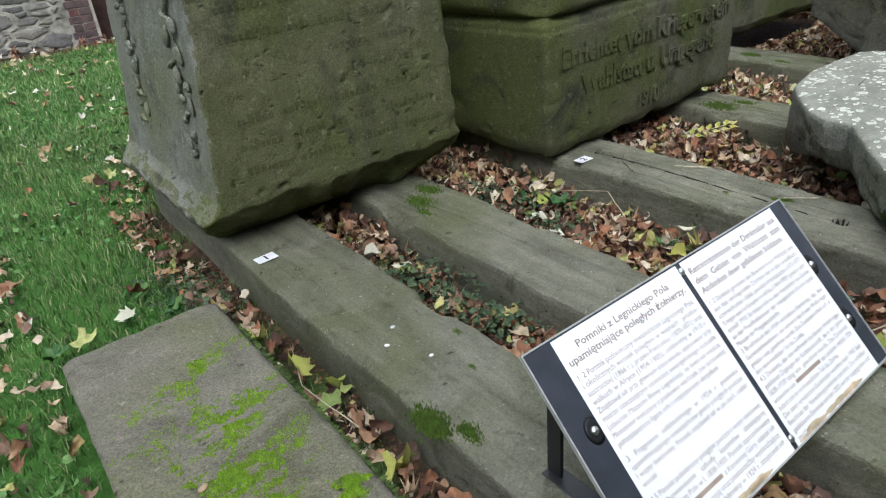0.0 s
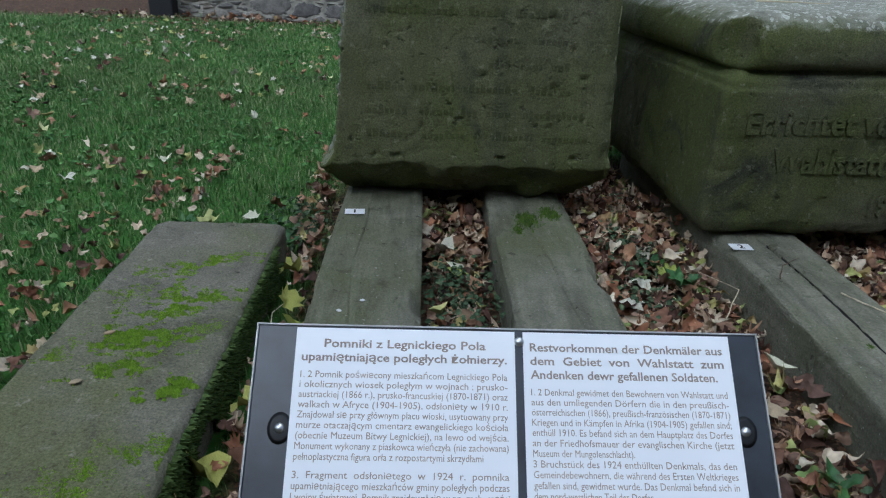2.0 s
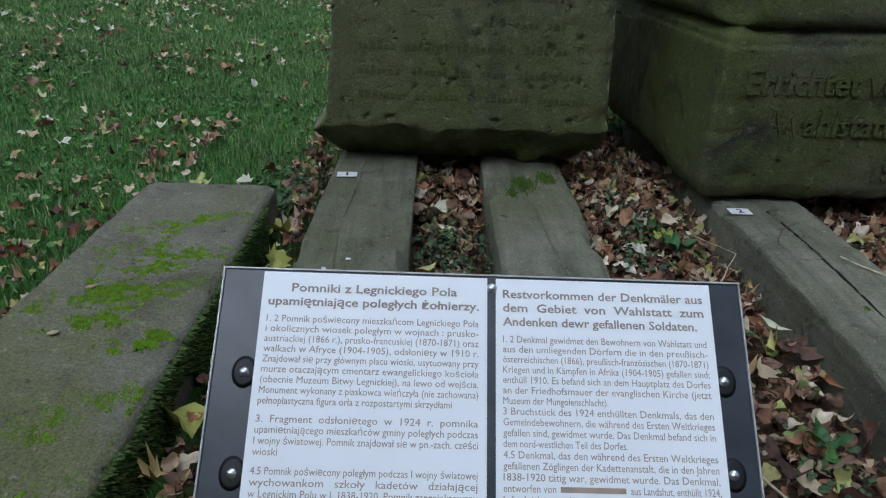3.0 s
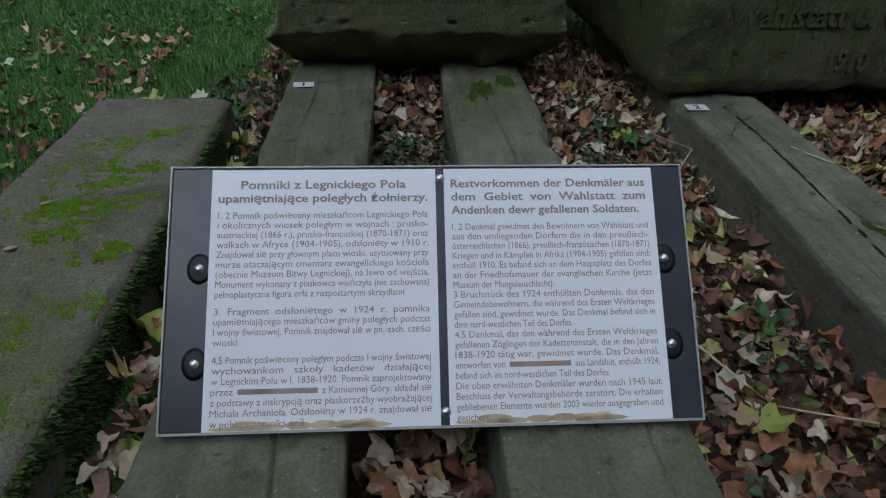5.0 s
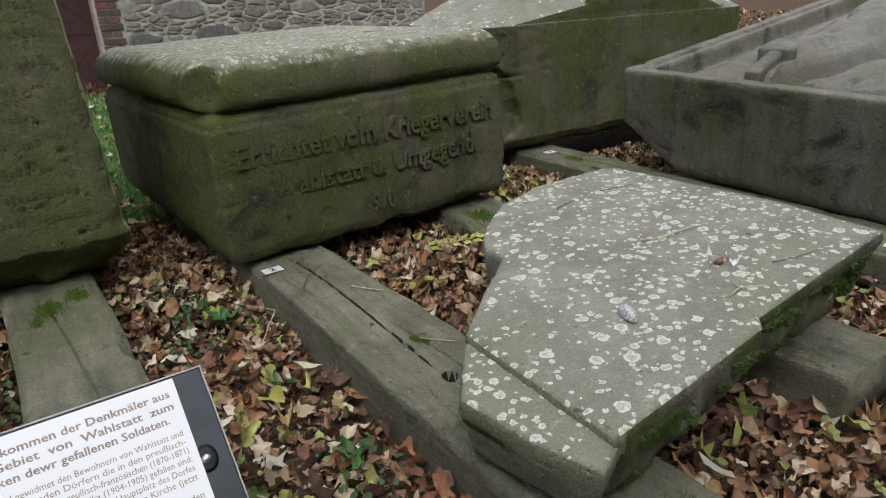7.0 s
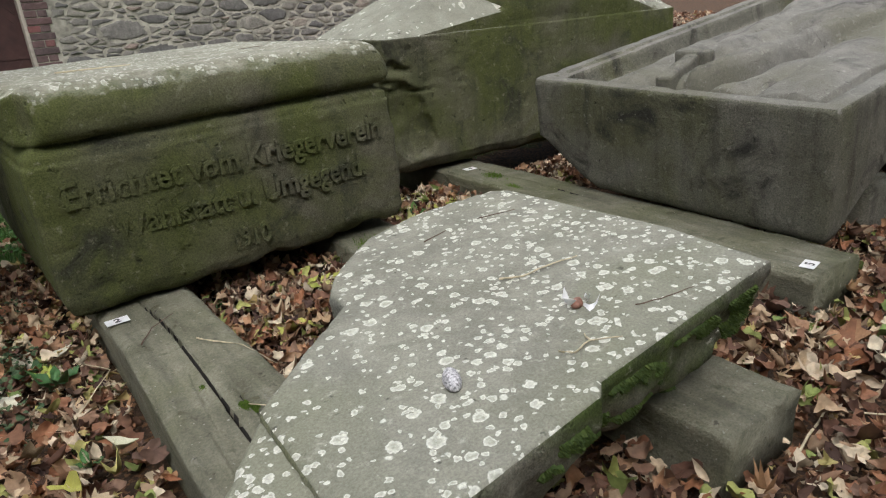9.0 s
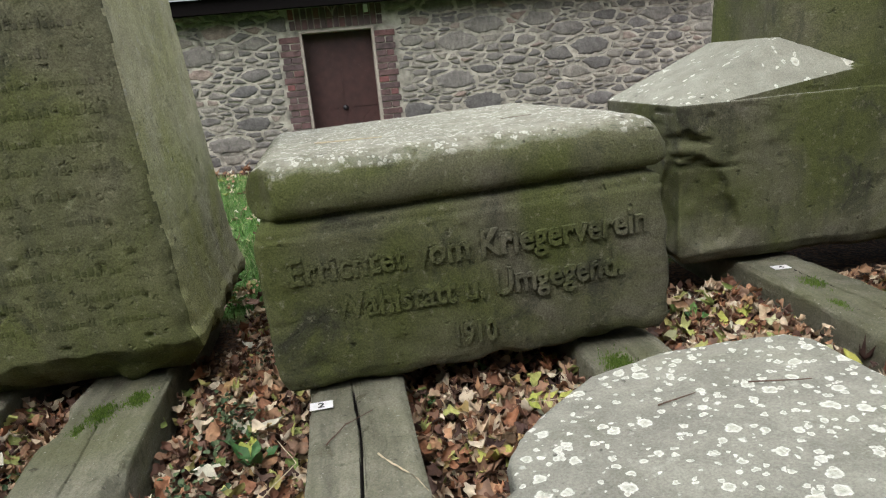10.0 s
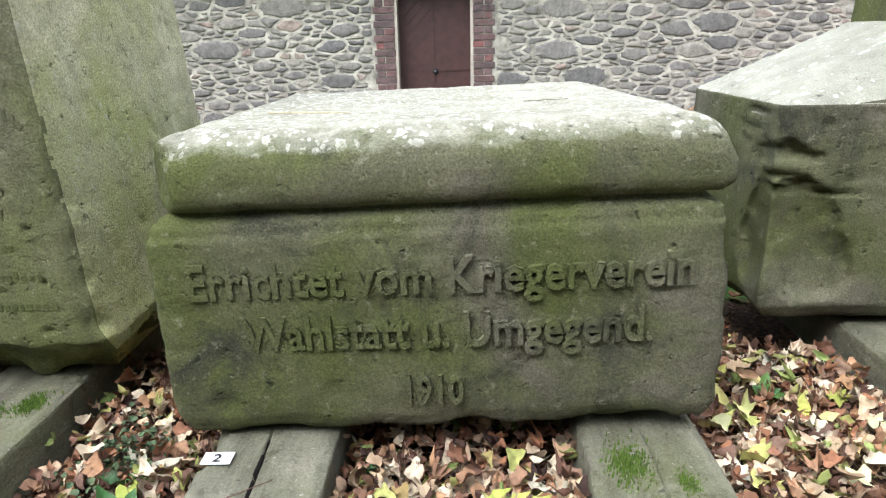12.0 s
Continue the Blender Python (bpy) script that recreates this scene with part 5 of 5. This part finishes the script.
    gold = [mesh_of("fallen_leaf", v, f, YELLOW) for v, f in FLAT]
    def put(x, y, z, size, lean=0.3, yellow=False):
        ob = new("fallen_leaf", rng.choice(gold if yellow else meshes))
        ob.matrix_basis = pose(x, y, z, rng.gauss(0, 25 * lean), rng.gauss(0, 25 * lean), rng.uniform(0, 360)) @ Matrix.Scale(size, 4)
        tagged(ob, "yellow-green maple leaf fallen on brown litter" if yellow else "pale dry maple leaf fallen on the ground", "leaf", "fallen leaves")
    for x, y, z, size, lean in lawn[1370:]:
        put(x, y, z + 0.012, size * 1.2)
    for _ in range(80):
        u, v = rng.uniform(0.45, 4.2), rng.uniform(-0.5, 2.4)
        if not blocked(u, v, 0.05):
            x, y = to_world(u, v)
            put(x, y, ground_height(x, y) + rng.uniform(0.05, 0.08), rng.uniform(0.055, 0.09), 0.5)
    for a, b, c, d, count in ((2.86, 3.36, 1.3, 2.1, 30), (2.05, 2.52, 1.15, 1.5, 9), (1.36, 1.72, 0.3, 1.6, 15), (0.86, 1.04, 0.5, 1.7, 5)):
        for i in range(count):
            x, y = to_world(rng.uniform(a, b), rng.uniform(c, d))
            put(x, y, ground_height(x, y) + rng.uniform(0.065, 0.085), rng.uniform(0.05, 0.085), 0.35, i % 4 == 0)
    # a few that stand out
    for u, v, z, size in ((0.50, 1.22, 0.13, 0.13), (0.47, 1.40, 0.12, 0.11), (0.53, 1.10, 0.12, 0.12), (0.46, 0.62, 0.12, 0.14), (0.50, 0.80, 0.12, 0.12), (1.50, 1.05, 0.14, 0.12), (1.55, 1.72, 0.13, 0.10), (3.05, 1.95, 0.14, 0.13), (2.98, 1.75, 0.13, 0.12)):
        x, y = to_world(u, v)
        put(x, y, z, size * 0.68, 0.9, u < 0.6)


build_litter()


def build_grass():
    rng = np.random.default_rng(3)
    def tufts(name, count, x0, x1, y0, y1, tall, wide):
        x, y = rng.uniform(x0, x1, count), rng.uniform(y0, y1, count)
        u, v = x * CA + y * SA, -x * SA + y * CA
        keep = ((u < 0.50 + rng.normal(0, 0.06, count)) | (v > 2.65 + rng.normal(0, 0.1, count))) & (u < 4.9) & (v < 7.75 + rng.normal(0, 0.08, count))
        keep &= ~((u > 0.04) & (u < 0.44) & (v > -0.22) & (v < 1.57))
        x, y = x[keep], y[keep]
        n = len(x)
        z = np.array([ground_height(a, b) for a, b in zip(x, y)])
        a, h, w = rng.uniform(0, 6.28, n), rng.uniform(0.5, 1.1, n) * tall, rng.uniform(0.6, 1.2, n) * wide
        bend, way = rng.uniform(0.2, 1.0, n) * h, rng.uniform(0, 6.28, n)
        cx, cy = np.cos(a) * w, np.sin(a) * w
        bx, by = np.cos(way) * bend, np.sin(way) * bend
        pts = np.stack([np.stack([x - cx, y - cy, z - 0.01], 1), np.stack([x + cx, y + cy, z - 0.01], 1), np.stack([x + cx * 0.7 + bx * 0.3, y + cy * 0.7 + by * 0.3, z + h * 0.6], 1), np.stack([x - cx * 0.7 + bx * 0.3, y - cy * 0.7 + by * 0.3, z + h * 0.6], 1), np.stack([x + bx, y + by, z + h * 0.92], 1)], 1)
        k = np.arange(n) * 5
        faces = np.stack([k, k + 1, k + 2, k + 3], 1).tolist() + np.stack([k + 3, k + 2, k + 4], 1).tolist()
        tagged(mesh_ob(name, pts.reshape(-1, 3), faces, BLADE), "short green lawn grass", "grass", kind="stuff")
    tufts("lawn_grass", 130000, -3.2, 2.2, 0.2, 4.4, 0.037, 0.0022)
    tufts("distant_lawn_grass", 120000, -7.5, 5.0, 3.4, 8.9, 0.05, 0.0036)
    tufts("southern_lawn_grass", 45000, -7.0, 1.2, -3.9, 0.3, 0.05, 0.003)


build_grass()


def build_clover():
    rng = random.Random(77)
    leaf = leaf_shape([(0.45 * math.sin(t * 0.7), 0.45 * math.cos(t * 0.7)) for t in range(9)], 0.4, 0.3, 6)
    long = leaf_shape([(x * 0.7, y * 1.4) for x, y in OVAL], 0.7, 0.3, 7)
    spots = []
    while len(spots) < 9000:
        x, y = rng.uniform(-5, 2.4), rng.uniform(0.3, 7.5)
        u, v = to_site(x, y)
        if u > 0.5 and v < 2.7 or blocked(u, v) or noise.fractal(Vector((x * 1.7, y * 1.7, 8)), 1.0, 2.0, 3) < 0.0:
            continue
        spots.append((x, y, ground_height(x, y) + rng.uniform(0.012, 0.04), rng.uniform(0.012, 0.034), 0.4))
    tagged(scatter("lawn_clover", spots, [leaf, leaf, long], CLOVER, 9), "low clover and weeds in the lawn", "lawn weeds", kind="stuff")


build_clover()


# low plants among the sleepers
def build_plants():
    rng = random.Random(14)
    round_leaf = leaf_shape([(0.45 * math.sin(t * 0.7), 0.45 * math.cos(t * 0.7)) for t in range(9)], 0.3, 0.2, 3)
    for u, v, r, count in ((0.94, 1.30, 0.12, 330), (0.96, 1.05, 0.09, 160), (1.50, 1.62, 0.11, 240), (1.46, 1.30, 0.08, 80), (0.46, 1.68, 0.10, 110), (0.40, 1.85, 0.10, 90), (1.55, 1.95, 0.09, 80), (1.60, 0.55, 0.07, 50), (1.45, 0.2, 0.09, 60), (3.0, 2.05, 0.08, 40)):
        spots = []
        for _ in range(count):
            x, y = to_world(u + rng.gauss(0, r * 0.5), v + rng.gauss(0, r * 0.8))
            if not blocked(*to_site(x, y), 0.0):
                spots.append((x, y, ground_height(x, y) + rng.uniform(0.04, 0.10), rng.uniform(0.010, 0.022), 0.5))
        ob = scatter("ground_ivy", spots, [round_leaf], IVYLEAF, 6)
        tagged(ob, "low dull green ground ivy among fallen leaves", "ground ivy", "ground ivy clumps", "stuff")
    blade = leaf_shape([(x * 0.9, y) for x, y in OVAL], 0.25, 0.3, 9)
    def weed(u, v, z, leaves, size, material, label):
        x, y = to_world(u, v)
        root = base_of("broad_leaved_weed", pose(x, y, z), label, "weed", "weeds")
        for i in range(leaves):
            a = 6.28 * i / leaves + rng.uniform(-0.4, 0.4)
            vs, fs = blade
            m = np.array((Matrix.Rotation(a, 3, "Z") @ Matrix.Rotation(rng.uniform(0.25, 0.7), 3, "X")))
            s = size * rng.uniform(0.7, 1.1)
            mesh_ob("leaf", ((vs + (0, 0.55, 0)) * s) @ m.T, fs, material, root)
    for u, v, n, s in ((1.60, 1.40, 5, 0.085), (1.55, 1.52, 4, 0.06), (2.08, 1.56, 6, 0.035), (0.42, 1.62, 6, 0.05), (0.36, 1.74, 5, 0.05), (1.62, 0.62, 4, 0.06), (1.60, 0.98, 4, 0.05), (3.08, 1.86, 6, 0.06), (0.05, 1.75, 6, 0.05), (2.02, 0.02, 4, 0.04)):
        weed(u, v, 0.10, n, s, GREENLEAF, "small green broad-leaved weed between the sleepers")
    for u, v, n, s in ((2.97, 1.92, 5, 0.07), (3.12, 1.72, 4, 0.07)):
        weed(u, v, 0.11, n, s, YELLOW, "yellowing low weed beside the pedestal")
    # an ash spray with paired leaflets
    root = base_of("ash_leaf", SITE @ pose(2.40, 1.36, 0.158, 5, -3, -20), "yellow-green ash leaf with paired leaflets on litter", "leaf")
    mesh_ob("stalk", *tube([(-0.10, 0, 0), (0.0, 0.0, 0.012), (0.10, 0.01, 0.008)], 0.0018), TWIG, root)
    vs, fs = leaf_shape([(x * 0.75, y) for x, y in OVAL], 0.2, 0.25, 4)
    for i in range(5):
        for s in (-1, 1):
            m = np.array(Matrix.Rotation(s * 0.85 - 1.57, 3, "Z"))
            mesh_ob("leaflet", ((vs + (0, 0.5, 0)) * 0.058) @ m.T + (-0.07 + 0.04 * i, 0, 0.008), fs, YELLOW, root)
    m = np.array(Matrix.Rotation(-1.57, 3, "Z"))
    mesh_ob("leaflet", ((vs + (0, 0.5, 0)) * 0.06) @ m.T + (0.10, 0.01, 0.008), fs, YELLOW, root)


build_plants()


# twigs and bits lying on the stones
def slab_z(u, v):
    return 0.367 + 0.09 * (u - 1.77) - 0.03 * (v - 0.3)


def twig(points, r, material, label):
    r *= 0.85
    pts = [SITE @ Vector(p) for p in points]
    fine = []
    for a, b in zip(pts, pts[1:]):
        fine += [a.lerp(b, k / 4) + Vector((noise.noise(a * 30 + Vector((k, 0, 0))), noise.noise(a * 40 + Vector((0, k, 0))), 0)) * 0.004 for k in range(4)]
    tagged(mesh_ob("twig", *tube(fine + [pts[-1]], r), material), label, "twig", "twigs")


def on_slab(*uv):
    return [(u, v, slab_z(u, v) + 0.004) for u, v in uv]


twig(on_slab((2.409, 0.538), (2.449, 0.506), (2.513, 0.499), (2.586, 0.478)), 0.003, TWIG, "pale curved twig lying on the lichened slab")
twig(on_slab((2.283, 0.245), (2.295, 0.222), (2.339, 0.23), (2.383, 0.193)), 0.0024, TWIG, "short forked pale twig on the slab")
twig(on_slab((2.339, 0.23), (2.351, 0.251)), 0.0024, TWIG, "short forked pale twig on the slab")
twig(on_slab((2.482, 0.241), (2.542, 0.216), (2.60, 0.20)), 0.0016, DARKTWIG, "thin dark twig on the slab")
twig(on_slab((2.62, 0.86), (2.72, 0.82)), 0.002, DARKTWIG, "thin dark twig on the slab")
twig(on_slab((2.44, 0.86), (2.52, 0.87)), 0.002, DARKTWIG, "thin dark twig on the slab")
twig([(1.92, 1.18, 0.212), (1.96, 1.12, 0.210), (2.0, 1.06, 0.21), (2.05, 0.98, 0.17)], 0.0028, TWIG, "pale twig lying across the sleeper")
twig([(1.80, 1.26, 0.208), (1.85, 1.34, 0.208), (1.92, 1.39, 0.209)], 0.0022, DARKTWIG, "thin twig on the sleeper")
twig([(1.97, 0.73, 0.208), (1.91, 0.80, 0.208)], 0.002, TWIG, "thin twig on the sleeper")
twig([(1.62, 1.15, 0.14), (1.72, 1.30, 0.15), (1.66, 1.45, 0.13)], 0.002, TWIG, "pale twig on the leaf litter")
twig([(1.40, 0.60, 0.14), (1.52, 0.40, 0.12), (1.66, 0.35, 0.13)], 0.003, TWIG, "pale bent stalk on the leaf litter")
twig([(0.50, 0.95, 0.12), (0.47, 1.15, 0.13), (0.52, 1.3, 0.12)], 0.002, TWIG, "pale stalk on the leaf litter")
twig([(1.85, 1.86, 0.861), (1.95, 1.82, 0.864), (2.05, 1.80, 0.865)], 0.003, TWIG, "thin pale twig on the pedestal top")
twig([(2.45, 1.95, 0.868), (2.56, 1.97, 0.870)], 0.0012, DARKTWIG, "thin dark twig on the pedestal top")
twig([(0.86, 0.86, 0.13), (0.95, 0.80, 0.15), (1.02, 0.84, 0.14)], 0.006, DARKTWIG, "dark crooked twig between the sleepers")
twig([(2.70, 0.02, 0.09), (2.9, 0.05, 0.10), (3.05, -0.1, 0.09)], 0.004, TWIG, "pale twig on the leaf litter")


def bit(name, u, v, z, data, material, label, category):
    ob = mesh_ob(name, *data, material)
    ob.matrix_basis = SITE @ pose(u, v, z)
    tagged(ob, label, category)


bit("mottled_cone", 2.112, 0.328, slab_z(2.112, 0.328), dome(0, 0, 0, 0.034, 0.016, 0.018, 18, 7, 1.1), SPECKLE, "small mottled grey cone on the slab", "cone")
bit("seed_pod", 2.425, 0.334, slab_z(2.425, 0.334), dome(0, 0, 0, 0.017, 0.011, 0.016, 12, 5, 0.4), POD, "small reddish seed pod on the slab", "seed pod")
for i, (u, v) in enumerate(((2.405, 0.345), (2.44, 0.32), (2.42, 0.29))):
    ob = new("curled_dry_leaf", mesh_of("curled_dry_leaf", *leaf_shape(OVAL, 1.6, 0.6, 30 + i), CARD))
    ob.matrix_basis = SITE @ pose(u, v, slab_z(u, v) + 0.008, 20, 10, 130 * i) @ Matrix.Scale(0.036, 4)
    tagged(ob, "small curled dry leaf on the slab", "leaf", "curled leaves")
for u, v in ((0.70, 1.10), (0.70, 0.95), (0.65, 1.05)):
    bit("bird_dropping", u, v, 0.201, dome(0, 0, 0, 0.007, 0.005, 0.003, 8, 3, u * 9), CARD, "small white bird dropping on the sleeper", "dropping")
for u, v in ((0.18, 0.93), (0.19, 0.76)):
    bit("small_pale_leaf", u, v, 0.205, dome(0, 0, 0, 0.012, 0.007, 0.004, 8, 3, 0.5), PALE, "small pale leaf scrap on the flat stone", "leaf")

# moss tufts on the sleepers, each tuft mat a part of its own sleeper
def build_sleeper_moss():
    rng = random.Random(31)
    for which, a, b, r, count in ((0, 0.578, 0.79, 0.02, 900), (0, 0.615, 0.72, 0.014, 500), (2, 1.905, 0.815, 0.0075, 420), (2, 1.920, 0.79, 0.006, 300), (2, 1.86, 0.95, 0.006, 120), (2, 1.80, 0.37, 0.012, 300), (2, 1.96, 0.05, 0.02, 500), (0, 0.80, 0.98, 0.007, 150), (0, 0.74, 0.86, 0.006, 120), (1, 1.17, 1.63, 0.028, 700), (1, 1.25, 1.69, 0.024, 500), (1, 1.13, 1.55, 0.016, 250), (3, 2.62, 1.44, 0.035, 700), (3, 2.72, 1.38, 0.02, 250), (4, 3.50, 1.80, 0.03, 400), (4, 3.45, 1.6, 0.02, 200)):
        verts, faces = [], []
        for _ in range(count):
            u, v = a + rng.gauss(0, r * 0.6), b + rng.gauss(0, r)
            s, t, h, n = rng.uniform(0.002, 0.004), rng.uniform(0, 6.3), rng.uniform(0.003, 0.012), len(verts)
            verts += [(u + s * math.cos(t + 2.1 * i), v + s * math.sin(t + 2.1 * i), 0.194) for i in range(3)] + [(u, v, 0.2 + h * min(1, r / 0.03))]
            faces += [[n, n + 1, n + 3], [n + 1, n + 2, n + 3], [n + 2, n, n + 3]]
        mesh_ob("moss_tuft", verts, faces, TUFT, LAID[which], False, "green moss tuft on the wood")["kind"] = "stuff"


build_sleeper_moss()
